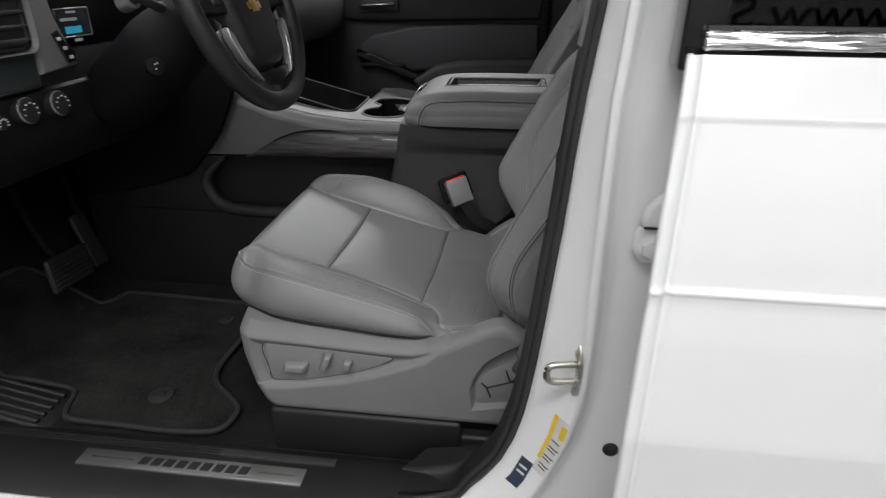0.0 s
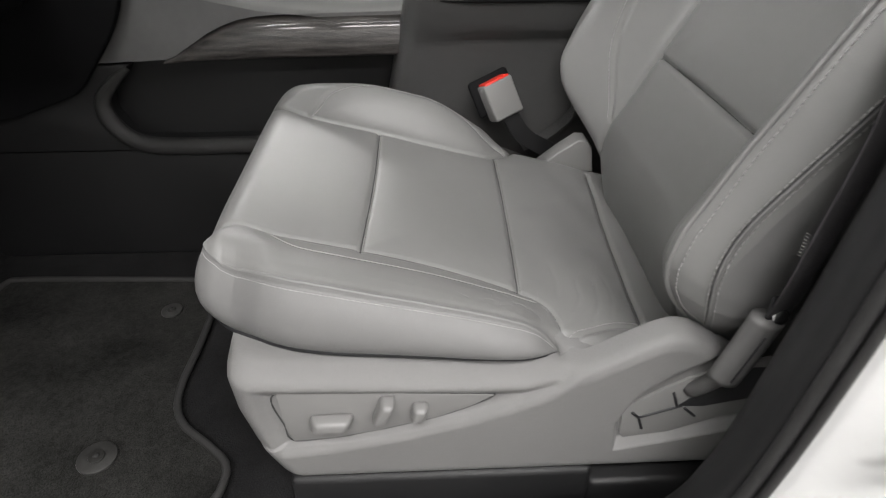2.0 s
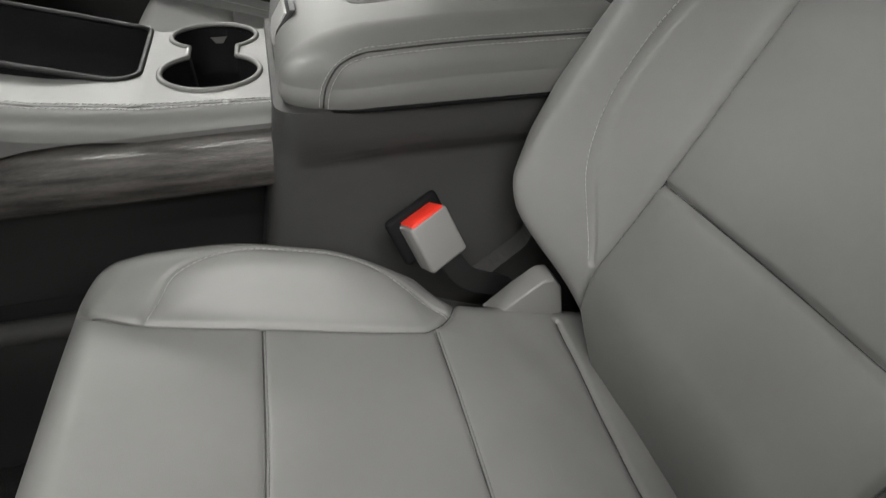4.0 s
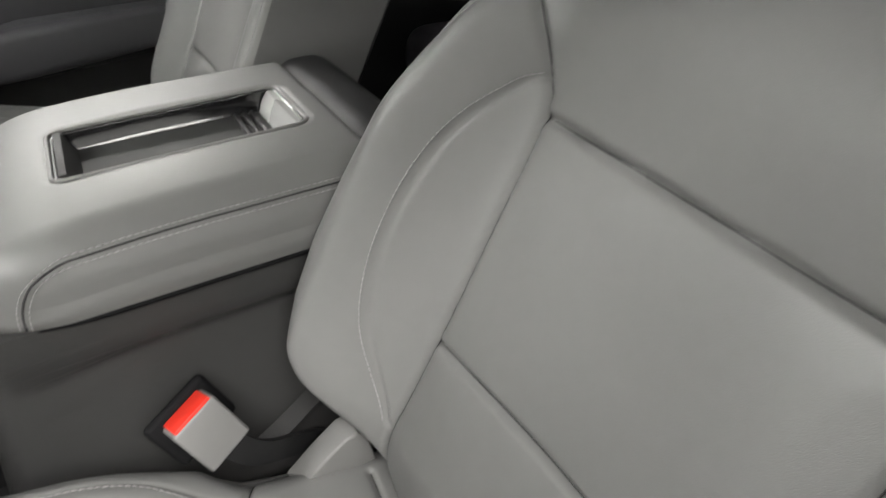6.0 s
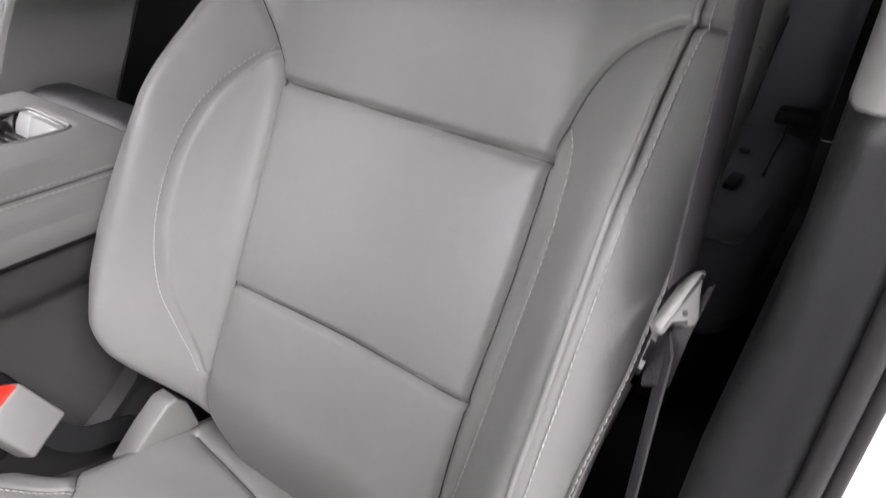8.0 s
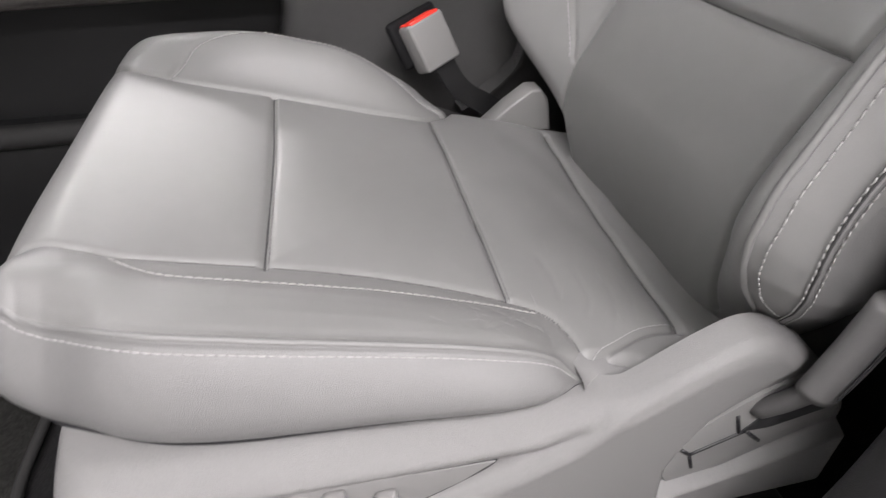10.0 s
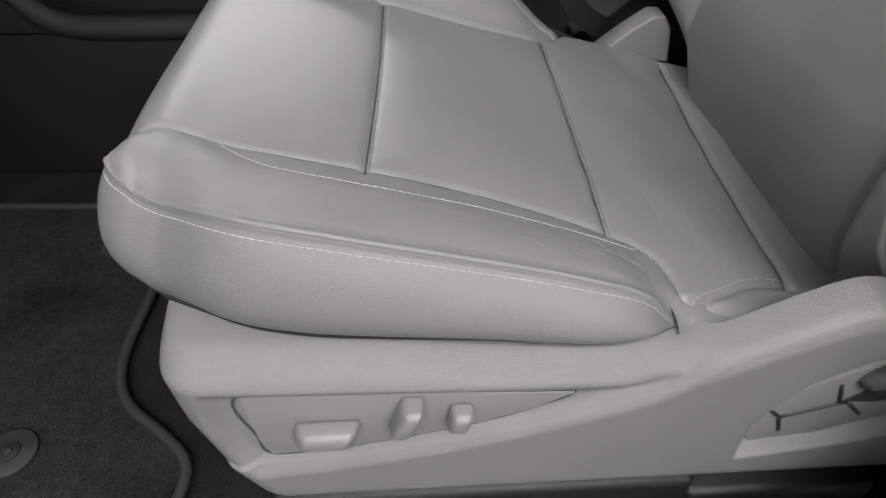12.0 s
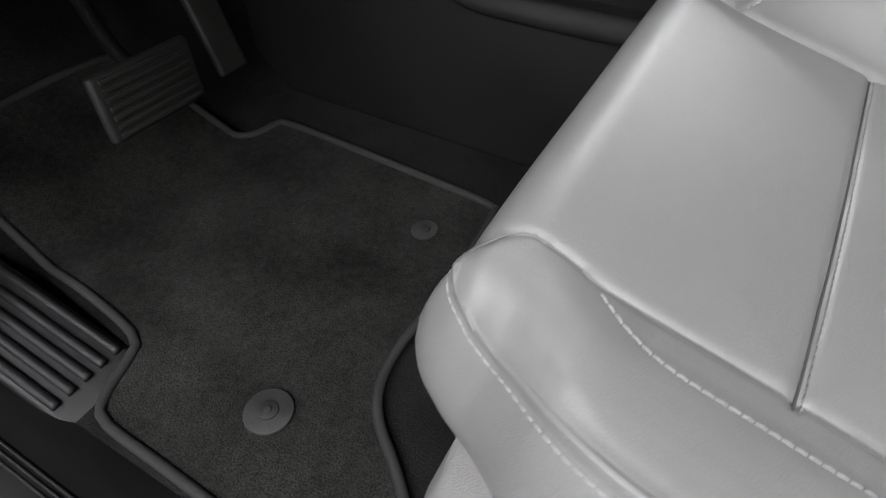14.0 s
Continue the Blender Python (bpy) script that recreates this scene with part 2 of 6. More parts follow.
def stitches(name, line, normal, material, parent, pitch=0.0062, size=0.0051, r=0.00058, label=""):
    """A row of short threads along a dense line; normal: one for all or one for each point."""
    p = np.array(line, float)
    nn = np.broadcast_to(np.array(normal, float), p.shape)
    d = np.r_[0, np.cumsum(np.linalg.norm(np.diff(p, axis=0), axis=1))]
    vs, fs = [], []
    for s in np.arange(pitch / 2, d[-1], pitch):
        a = np.array([np.interp(s - size / 2, d, p[:, k]) for k in range(3)])
        b = np.array([np.interp(s + size / 2, d, p[:, k]) for k in range(3)])
        nv = np.array([np.interp(s, d, nn[:, k]) for k in range(3)])
        t = b - a
        side = np.cross(t, nv)
        side /= np.linalg.norm(side) + 1e-9
        base = len(vs)
        mid = (a + b) / 2
        for q, lift in ((a, -0.0002), (mid, r * 0.5), (b, -0.0002)):
            for j in range(6):
                an = j * math.pi / 3
                w = r if q is mid else r * 0.8
                vs.append(q + nv * (lift + w * math.sin(an)) + side * w * math.cos(an))
        for i in range(2):
            for j in range(6):
                fs.append((base + i * 6 + j, base + i * 6 + (j + 1) % 6, base + (i + 1) * 6 + (j + 1) % 6, base + (i + 1) * 6 + j))
        fs.append(tuple(base + j for j in range(6))[::-1])
        fs.append(tuple(base + 12 + j for j in range(6)))
    return obj(name, vs, fs, material, parent, label)


def disc(name, x, y, z, r, h, material, parent, label="", axis=(0, 0, 1), seg=28, bev=0.0015):
    bm = bmesh.new()
    bmesh.ops.create_cone(bm, cap_ends=True, segments=seg, radius1=r, radius2=r, depth=h)
    if bev:
        bmesh.ops.bevel(bm, geom=[e for e in bm.edges if abs(e.verts[0].co.z - e.verts[1].co.z) < 1e-6], offset=bev, segments=2, profile=0.5, affect="EDGES")
    q = Vector((0, 0, 1)).rotation_difference(Vector(axis).normalized())
    bmesh.ops.transform(bm, matrix=Matrix.LocRotScale((x, y, z), q, None), verts=bm.verts)
    return part(name, bm, material, parent, label)


def dist_line(u, v, pts):
    """Distance of every (u, v) to a polyline."""
    best = np.full(np.shape(u), 9.0)
    for (a, b), (c, d) in zip(pts[:-1], pts[1:]):
        ex, ey = c - a, d - b
        t = np.clip(((u - a) * ex + (v - b) * ey) / (ex * ex + ey * ey + 1e-12), 0, 1)
        best = np.minimum(best, np.hypot(u - a - t * ex, v - b - t * ey))
    return best


def sstep(a, b, x):
    t = np.clip((x - a) / (b - a), 0, 1)
    return t * t * (3 - 2 * t)


def inside(px, py, poly):
    hit = np.zeros(np.shape(px), bool)
    for (x0, y0), (x1, y1) in zip(poly, poly[1:] + poly[:1]):
        hit ^= ((y0 > py) != (y1 > py)) & (px < (x1 - x0) * (py - y0) / (y1 - y0 + 1e-12) + x0)
    return hit


class Pad:
    """An upholstered pad: a rounded sheet over an outline, with sunk seams, cut into panels along them."""

    def __init__(self, half, v0, v1, side_r, r0, r1, drop, base, seams, place, flip=False, puff=0.004, shift=0.0, hold=None):
        self.half, self.v0, self.v1, self.side_r, self.r0, self.r1, self.drop = half, v0, v1, side_r, r0, r1, drop
        self.shift, self.hold = shift, hold
        self.base, self.seams, self.place, self.flip, self.puff = base, seams, place, flip, puff

    def sh(self, v):
        return self.shift(v) if callable(self.shift) else self.shift

    def ends(self, v):
        a = np.maximum(0, 1 - (v - self.v0) / self.r0) if self.r0 else 0 * v
        b = np.maximum(0, 1 - (self.v1 - v) / self.r1) if self.r1 else 0 * v
        return np.clip(np.maximum(a, b), 0, 1)

    def width(self, v):
        a = self.ends(v)
        return self.half(v) - self.side_r * (1 - np.sqrt(1 - a * a))

    def height(self, u, v):
        u, v = np.asarray(u, float), np.asarray(v, float)
        a = self.ends(v)
        b = np.clip(1 - (self.half(v) - np.abs(u - self.sh(v))) / self.side_r, 0, 1)
        k = np.clip(np.hypot(a, b), 0, 1)
        keep = 1.0 if self.hold is None else 1 - self.hold(u, v)
        h = self.base(u, v) - self.drop * (1 - np.sqrt(1 - k * k)) * keep
        near = np.full(np.shape(u), 9.0)
        for line, depth, wide in self.seams:
            d = dist_line(u, v, line)
            h = h - depth * np.exp(-(d / wide) ** 2)
            if depth > 0.0015:
                near = np.minimum(near, d)
        return h + self.puff * (1 - np.exp(-near / 0.03))

    def point(self, u, v, lift=0.0):
        return self.place(np.asarray(u, float), np.asarray(v, float), self.height(u, v) + lift)

    def line(self, pts, lift=0.0006, step=0.003):
        q = smooth_line([(a, b, 0) for a, b in pts], step)
        return np.array(self.point(q[:, 0], q[:, 1], lift)).T

    def build(self, panels, which, parent, nu, nv, depth, bulge=0.0, side=None, bottom=None, tuck=0.0, skip=None):
        """panels: rows of name, material; which(u, v) gives each face's panel."""
        q = np.linspace(-1, 1, nu)
        q = 0.6 * q + 0.4 * np.sin(q * math.pi / 2)
        s = np.linspace(-1, 1, nv)
        s = 0.6 * s + 0.4 * np.sin(s * math.pi / 2)
        v1d = (self.v0 + self.v1) / 2 + (self.v1 - self.v0) / 2 * s
        V = np.repeat(v1d[:, None], nu, 1)
        U = (self.sh(v1d) + 0 * v1d)[:, None] + self.width(v1d)[:, None] * q[None, :]
        X, Y, Z = self.place(U, V, self.height(U, V))
        P = np.stack([np.broadcast_to(X, U.shape), np.broadcast_to(Y, U.shape), np.broadcast_to(Z, U.shape)], -1).reshape(-1, 3)
        idx = np.arange(nu * nv).reshape(nv, nu)
        F = np.stack([idx[:-1, :-1], idx[:-1, 1:], idx[1:, 1:], idx[1:, :-1]], -1).reshape(-1, 4)
        if self.flip:
            F = F[:, ::-1]
        C = which((U[:-1, :-1] + U[1:, 1:]) / 2, (V[:-1, :-1] + V[1:, 1:]) / 2).reshape(-1)
        made = []
        for k, (name, material) in enumerate(panels):
            f = F[C == k]
            if len(f) == 0:
                continue
            used, inv = np.unique(f, return_inverse=True)
            made.append(obj(name, P[used], inv.reshape(-1, 4), material, parent))
        loop = np.r_[idx[0, :-1], idx[:-1, -1], idx[-1, :0:-1], idx[:0:-1, 0]]
        u, v = U.reshape(-1)[loop], V.reshape(-1)[loop]
        h = self.height(u, v)
        rows = []
        for t in np.linspace(0, 1, 12):
            low = (h - depth) if bottom is None else bottom(u, v)
            hh = h + (low - h) * t
            k = 1 + (bulge * math.sin(t * math.pi) - tuck * t * t) / 0.25
            cv = (self.v0 + self.v1) / 2
            x, y, z = self.place(self.sh(v) + (u - self.sh(v)) * k, cv + (v - cv) * k, hh)
            rows.append(np.stack([np.broadcast_to(x, u.shape), np.broadcast_to(y, u.shape), np.broadcast_to(z, u.shape)], -1))
        n = len(loop)
        R = np.concatenate(rows)
        S = [(i * n + (j + 1) % n, i * n + j, (i + 1) * n + j, (i + 1) * n + (j + 1) % n) for i in range(11) for j in range(n)]
        if skip is not None:
            off = skip(u, v)
            S = [f for f in S if not (off[f[0] % n] and off[f[1] % n])]
        if self.flip:
            S = [f[::-1] for f in S]
        if side:
            made.append(obj(side[0], R, S, side[1], parent))
        return made

# ---- hall round the car ----
HX0, HX1, HY0, HY1 = -7.0, 7.5, -4.0, 7.0
tagged(obj("ground", [(HX0, HY0, 0), (HX1, HY0, 0), (HX1, HY1, 0), (HX0, HY1, 0)], [(0, 1, 2, 3)], CONCRETE), "grey sealed concrete hall floor", "floor", kind="structure")
tagged(part("wall_south", rbox(HX0, HX1, HY0 - 0.15, HY0, 0, CEIL, 0), WALL), "pale painted hall wall", "wall", kind="structure")
tagged(part("wall_north", rbox(HX0, HX1, HY1, HY1 + 0.15, 0, CEIL, 0), WALL), "pale painted hall wall", "wall", kind="structure")
tagged(part("wall_west", rbox(HX0 - 0.15, HX0, HY0, HY1, 0, CEIL, 0), WALL), "pale painted hall wall", "wall", kind="structure")
tagged(part("wall_east", rbox(HX1, HX1 + 0.15, HY0, HY1, 0, CEIL, 0), WALL), "pale painted hall wall", "wall", kind="structure")
tagged(part("ceiling", rbox(HX0, HX1, HY0, HY1, CEIL, CEIL + 0.15, 0), WALL), "pale hall ceiling", "ceiling", kind="structure")
for lx, ly, watts in LAMPS:
    lamp = thing("ceiling_light", "unseen long white tube light under the hall ceiling", "ceiling light", "hall ceiling lights")
    lamp.location = (lx, ly, CEIL)
    part("housing", rbox(-1.55, 1.55, -0.3, 0.3, -0.05, 0.0, 0.01), SILVER, lamp)
    part("diffuser", rbox(-1.5, 1.5, -0.275, 0.275, -0.07, -0.052, 0.006), GLOW, lamp, "glowing white diffuser")

# ---- the two front seats ----
YC = 1.162
BO = Vector((-0.008, 0, 0.838))
BD = Vector((0.465, 0, 0.885))
BN = Vector((-0.885, 0, 0.465))
OUT_EDGE = [(-0.172, -0.4655), (-0.164, -0.463), (-0.1555, -0.457), (-0.1485, -0.451), (-0.1455, -0.441), (-0.1475, -0.42), (-0.1515, -0.40), (-0.152, -0.36), (-0.1515, -0.31), (-0.1540, -0.233), (-0.167, -0.15), (-0.184, -0.113), (-0.212, -0.098), (-0.25, -0.098)]
IN_EDGE = [(0.190, -0.462), (0.172, -0.447), (0.162, -0.40), (0.163, -0.31), (0.164, -0.16), (0.172, -0.125), (0.196, -0.10), (0.232, -0.085), (0.262, -0.083)]
BACK_OUT = [(-0.284, 0.5535), (-0.262, 0.552), (-0.243, 0.549), (-0.206, 0.532), (-0.183, 0.508), (-0.168, 0.475), (-0.163, 0.45), (-0.161, 0.34), (-0.156, 0.235), (-0.158, 0.135), (-0.168, 0.085), (-0.172, 0.03)]
BACK_IN = [(0.268, 0.585), (0.242, 0.575), (0.208, 0.553), (0.185, 0.52), (0.169, 0.487), (0.160, 0.459), (0.158, 0.34), (0.158, 0.235), (0.163, 0.11), (0.17, 0.03)]


WRINKLES = [[(-0.176, -0.19), (-0.192, -0.165), (-0.208, -0.138), (-0.215, -0.12)], [(-0.182, -0.16), (-0.198, -0.147), (-0.216, -0.143), (-0.232, -0.145)],
            [(-0.186, -0.175), (-0.203, -0.168), (-0.222, -0.17)], [(-0.20, -0.135), (-0.212, -0.15), (-0.222, -0.168)], [(-0.205, -0.12), (-0.222, -0.118), (-0.236, -0.126)],
            [(-0.19, -0.075), (-0.165, -0.062), (-0.13, -0.06)], [(-0.20, -0.055), (-0.17, -0.04), (-0.125, -0.035)], [(-0.19, -0.03), (-0.15, -0.018), (-0.11, -0.02)], [(-0.17, -0.09), (-0.14, -0.085), (-0.11, -0.088)]]


def curve2(pts, step=0.004):
    return smooth_line([(a, b, 0) for a, b in pts], step)[:, :2]


def car_seat(name, label, y0, sgn, dz, dx, fine, group):
    seat = thing(name, label, "car seat", group)
    flip = sgn < 0
    oe, ie = curve2(OUT_EDGE), curve2(IN_EDGE)
    bo, bi = curve2(BACK_OUT), curve2(BACK_IN)

    rim = [(-0.146, -0.4505), (-0.155, -0.4600), (-0.166, -0.4660), (-0.178, -0.4663), (-0.1895, -0.4592), (-0.1988, -0.446), (-0.2067, -0.4295), (-0.2165, -0.412), (-0.2255, -0.397), (-0.2330, -0.378), (-0.2375, -0.355), (-0.2395, -0.33), (-0.240, -0.30), (-0.2395, -0.24), (-0.240, -0.2), (-0.2425, -0.145), (-0.242, -0.118), (-0.2385, -0.092)]
    rim_c = curve2(rim)
    k_nose = int(np.argmin(rim_c[:, 1]))

    # cushion
    def place(u, v, w):
        return v + dx, y0 + sgn * u, 0.93 - 0.28 * (v + 0.305) + w + dz + (0.0 if fine else 0.045)

    def base(u, v):
        d_in = dist_line(u, v, ie)
        side_o = v < -0.09
        side_i = (u > np.interp(v, ie[:, 1], ie[:, 0])) & (v < -0.084)
        fade_o, fade_i = sstep(-0.095, -0.15, v), sstep(-0.07, -0.24, v) * (0.08 + 0.92 * sstep(-0.50, -0.29, v))
        d_side = np.maximum(np.interp(v, [-0.4, -0.31, -0.233, -0.15, -0.113], [-0.154, -0.156, -0.158, -0.17, -0.184]) - u, 0)
        prof = np.interp(d_side, [0, 0.006, 0.016, 0.026, 0.034, 0.045, 0.058, 0.074, 0.11], [0, 0.001, 0.003, 0.006, 0.008, 0.0095, 0.0105, 0.0095, 0.006])
        h = np.where(side_o, prof * fade_o, 0) + 0.05 * fade_i * np.where(side_i, sstep(0, 0.06, d_in), 0) - 0.004
        h = h - 0.003 * sstep(0.14, 0.0, np.abs(u)) * sstep(-0.45, -0.2, v)
        crease = noise_field(u, v, 38.0) * 0.0010 * sstep(-0.25, -0.05, v)
        h = h - 0.006 * sstep(-0.385, -0.457, v) * sstep(-0.14, -0.17, u)
        h = h - 0.05 * sstep(-0.222, -0.262, u) * sstep(-0.13, -0.085, v) * sstep(-0.03, -0.075, v)
        o_u, r_u = np.interp(v, oe[:, 1], oe[:, 0]), np.interp(v, rim_c[k_nose:, 1], rim_c[k_nose:, 0])
        ratio = np.clip((o_u - u) / np.maximum(o_u - r_u, 0.022), 0, 1.1)
        fall = np.interp(v, [-0.4665, -0.463, -0.458, -0.445, -0.43, -0.412, -0.397, -0.378, -0.355, -0.33], [0.003, 0.0065, 0.0125, 0.0225, 0.024, 0.018, 0.0115, 0.006, 0.002, 0.0])
        h = h - np.where(side_o, fall * ratio ** 1.8 - 0.008 * np.sin(np.clip(ratio, 0, 1) * math.pi) * sstep(-0.37, -0.42, v) * sstep(-0.47, -0.45, v), 0)
        h = h - 0.0135 * np.clip((-0.443 - v) / 0.0235, 0, 1.3) ** 2 * sstep(-0.146, -0.172, u)
        return h + crease + 0.0008 * noise_field(u + 3, v, 14.0)

    s1 = [(-0.155, -0.311), (0.0, -0.305), (0.163, -0.303)]
    s2 = [(-0.171, -0.136), (0.0, -0.128), (0.166, -0.125)]
    s3 = [(-0.197, 0.006), (0.0, 0.02), (0.19, 0.036)]
    loop = [(-0.2385, -0.092), (-0.229, -0.080), (-0.219, -0.0625), (-0.207, -0.040), (-0.201, -0.023), (-0.198, -0.003), (-0.197, 0.006)]
    seams = [(curve2(s1), 0.0030, 0.0026), (curve2(s2), 0.0030, 0.0026), (curve2(s3), 0.005, 0.004), (curve2(OUT_EDGE[3:]), 0.0024, 0.0026), (ie, 0.005, 0.003),
             (curve2(rim[5:]), 0.0014, 0.0026), (curve2([(a + 0.007, b + (0.005 if b < -0.40 else 0.0)) for a, b in rim[6:]]), 0.0009, 0.0032), (curve2(loop), 0.003, 0.003), (curve2([(0.166, -0.407), (0.186, -0.396), (0.211, -0.374), (0.229, -0.318), (0.234, -0.25), (0.231, -0.186), (0.215, -0.142), (0.194, -0.10)]), 0.0024, 0.0022)] + [(curve2(k), 0.0005, 0.0016) for k in WRINKLES]
    pad = Pad(lambda v: np.interp(v, [-0.474, -0.465, -0.45, -0.43, -0.405, -0.13, -0.095, -0.06, 0.13], [0.224, 0.236, 0.25, 0.26, 0.266, 0.264, 0.241, 0.238, 0.233]) + 0 * v, -0.474, 0.13, 0.042, 0.040, 0.03, 0.05, base, seams, place, flip, 0.005, 0.0, lambda u, v: sstep(-0.146, -0.172, u) * sstep(0.02, -0.03, v))

    def which(u, v):
        c = np.full(u.shape, 1)
        c = np.where(v < np.interp(u, [-0.155, 0, 0.163], [-0.311, -0.305, -0.303]), 0, c)
        c = np.where(v > np.interp(u, [-0.171, 0, 0.166], [-0.136, -0.128, -0.125]), 2, c)
        c = np.where(v > np.interp(u, [-0.197, 0, 0.19], [0.006, 0.02, 0.036]), 3, c)
        o_lim = np.interp(v, oe[:, 1], oe[:, 0])
        i_lim = np.interp(v, ie[:, 1], ie[:, 0])
        c = np.where((u < o_lim) & (v < -0.098) & (v > -0.4675), 4, c)
        c = np.where((u > i_lim) & (v < -0.083) & (v > -0.467), 5, c)
        turn = rim_c[k_nose:]
        c = np.where((u < np.interp(v, turn[:, 1], turn[:, 0]) - 0.0006) & (v < -0.098), 9, c)
        nose = rim_c[:k_nose + 1][::-1]
        return np.where((u < -0.156) & (v < np.interp(u, nose[:, 0], nose[:, 1]) - (0.003 * sstep(-0.176, -0.160, u))) & (v < -0.44), 9, c)
    n = 250 if fine else 180
    pad.build([("front_panel", LEATHER), ("middle_panel", LEATHER), ("rear_panel", LEATHER), ("rear_roll", LEATHER), ("outer_bolster", LEATHER), ("inner_bolster", LEATHER)],
              which, seat, n, int(n * 1.1), 0.1, 0.005, ("cushion_side", LEATHER_SIDE), bottom=lambda u, v: np.interp(v, [-0.43, -0.3, -0.18, -0.095, 0.13], [0.888, 0.879, 0.869, 0.866, 0.78]) - (0.93 - 0.28 * (v + 0.305)) + 0 * u, tuck=0.016, skip=lambda u, v: (u < -0.156) & (v < -0.1))
    nz = (0, 0, 1)
    p = pad.line([(-0.182, -0.4625), (-0.174, -0.4638)] + OUT_EDGE[1:9], 0.0, 0.003)
    obj("welt", *tube(p, [0.0002 + 0.0010 * min(1.0, i / 10, max(0.0, (len(p) - 1 - i) / len(p)) ** 0.7) for i in range(len(p))], 8), LEATHER, seat)
    # skirt from the piped rim down to the shield
    q = smooth_line([(-0.128, -0.466, 0), (-0.137, -0.4575, 0)] + [(a, b, 0) for a, b in rim] + [(-0.236, -0.080, 0), (-0.231, -0.070, 0)], 0.003)[:, :2]
    tan = np.gradient(q, axis=0)
    nx, ny = -tan[:, 1], tan[:, 0]
    ln = np.hypot(nx, ny)
    nx, ny = nx / ln, ny / ln
    if (nx[-1]) > 0:
        nx, ny = -nx, -ny
    wr = pad.height(q[:, 0], q[:, 1]) - 0.0004
    wr = wr - 0.004 * sstep(-0.150, -0.138, q[:, 0])
    zr = 0.93 - 0.28 * (q[:, 1] + 0.305) + wr
    zg = np.interp(q[:, 1], [-0.47, -0.44, -0.4, -0.36, -0.3, -0.2, -0.14, -0.098], [0.872, 0.868, 0.8665, 0.865, 0.8605, 0.851, 0.850, 0.853])
    bend = np.exp(-((q[:, 1] + 0.435) / 0.032) ** 2) * sstep(-0.160, -0.185, q[:, 0])
    amp = (0.016 - 0.006 * bend) * np.clip((zr - zg) / 0.05, 0.1, 1)
    flare = (0.007 + 0.004 * bend) * np.clip((zr - zg) / 0.05, 0.1, 1)
    zr_in = zr - 0.0022
    prof_t = [0, 0, 0.012, 0.03, 0.06, 0.1, 0.16, 0.24, 0.34, 0.45, 0.56, 0.67, 0.77, 0.86, 0.93, 0.97, 1.0]
    prof_o = [-0.4, 0, 0.10, 0.08, 0.18, 0.36, 0.56, 0.76, 0.91, 0.99, 1.0, 0.92, 0.74, 0.46, 0.14, -0.12, -0.42]
    vs, fs, nrm = [], [], []
    k = len(q)
    roll_z = [0.8826, 0.8875, 0.897, 0.9058, 0.9137, 0.9173, 0.926, 0.9446, 0.9517, 0.9576, 0.9602]
    roll_v = [-0.4547, -0.4597, -0.4683, -0.4742, -0.4769, -0.4771, -0.474, -0.470, -0.4658, -0.4585, -0.4524]
    for row_i, (t, o) in enumerate(zip(prof_t, prof_o)):
        g = 1.3 if t > 0.5 and o < 0 else 1.0
        for i in range(k):
            push = amp[i] * o * g + flare[i] * float(sstep(0.05, 0.7, t))
            v = q[i, 1] + ny[i] * push
            if fine:
                near = float(sstep(-0.190, -0.159, q[i, 0]))
                v += near * (min(float(np.interp(zr[i] + (zg[i] - zr[i]) * t, roll_z, roll_v)) - 0.0008, q[i, 1]) - v)
            vs.append((v + dx, y0 + sgn * (q[i, 0] + nx[i] * push), (zr[i] if row_i else zr_in[i]) + (zg[i] - zr[i]) * t + dz))
    for i in range(len(prof_t) - 1):
        for j in range(k - 1):
            fs.append((i * k + j, (i + 1) * k + j, (i + 1) * k + j + 1, i * k + j + 1))
    if sgn < 0:
        fs = [f[::-1] for f in fs]
    obj("bolster_skirt", vs, fs, LEATHER_SIDE, seat)
    b0 = (len(prof_t) - 2) * k
    # black tube added below the skirt as the shade in the shield gap
    obj("gap_shade", *tube([(vs[b0 + j][0], vs[b0 + j][1] + sgn * 0.001, vs[b0 + j][2] - 0.0028) for j in range(6, k - 2)], 0.0032, 8), INK, seat)
    j0 = 15 if fine else 8
    row = [tuple(0.5 * (a + b) for a, b in zip(vs[5 * k + j], vs[4 * k + j])) for j in range(j0, k - 8)]
    stitches("stitching", row, [(ny[j] * 0.8, sgn * nx[j] * 0.8, 0.5) for j in range(j0, k - 8)], THREAD, seat, pitch=0.0056, r=0.00048)
    pipe = [j for j in range(k - 8) if q[j, 0] < -0.179]
    obj("piping", *tube([(vs[k + j][0], vs[k + j][1] + sgn * 0.0012, vs[k + j][2] + 0.0001) for j in pipe], [0.0004 + 0.0021 * min(1.0, i / 14) for i in range(len(pipe))], 8), LEATHER, seat)
    if fine:
        rng = random.Random(4)
        lines = list(WRINKLES)
        for c in range(26):
            a, b, an = rng.gauss(-0.205, 0.014), rng.gauss(-0.155, 0.022), rng.choice((0.9, 2.2)) + rng.gauss(0, 0.35)
            lines.append([(a + math.cos(an) * t + 0.15 * t * t / 0.02 * math.sin(an * 3), b + math.sin(an) * t) for t in (-0.012, -0.004, 0.004, 0.012)])
        for c in range(12):
            a, b, an = rng.uniform(-0.19, -0.02), rng.gauss(-0.055, 0.025), 0.35 + rng.gauss(0, 0.3)
            lines.append([(a + math.cos(an) * t, b + math.sin(an) * t) for t in (-0.016, -0.005, 0.006, 0.016)])
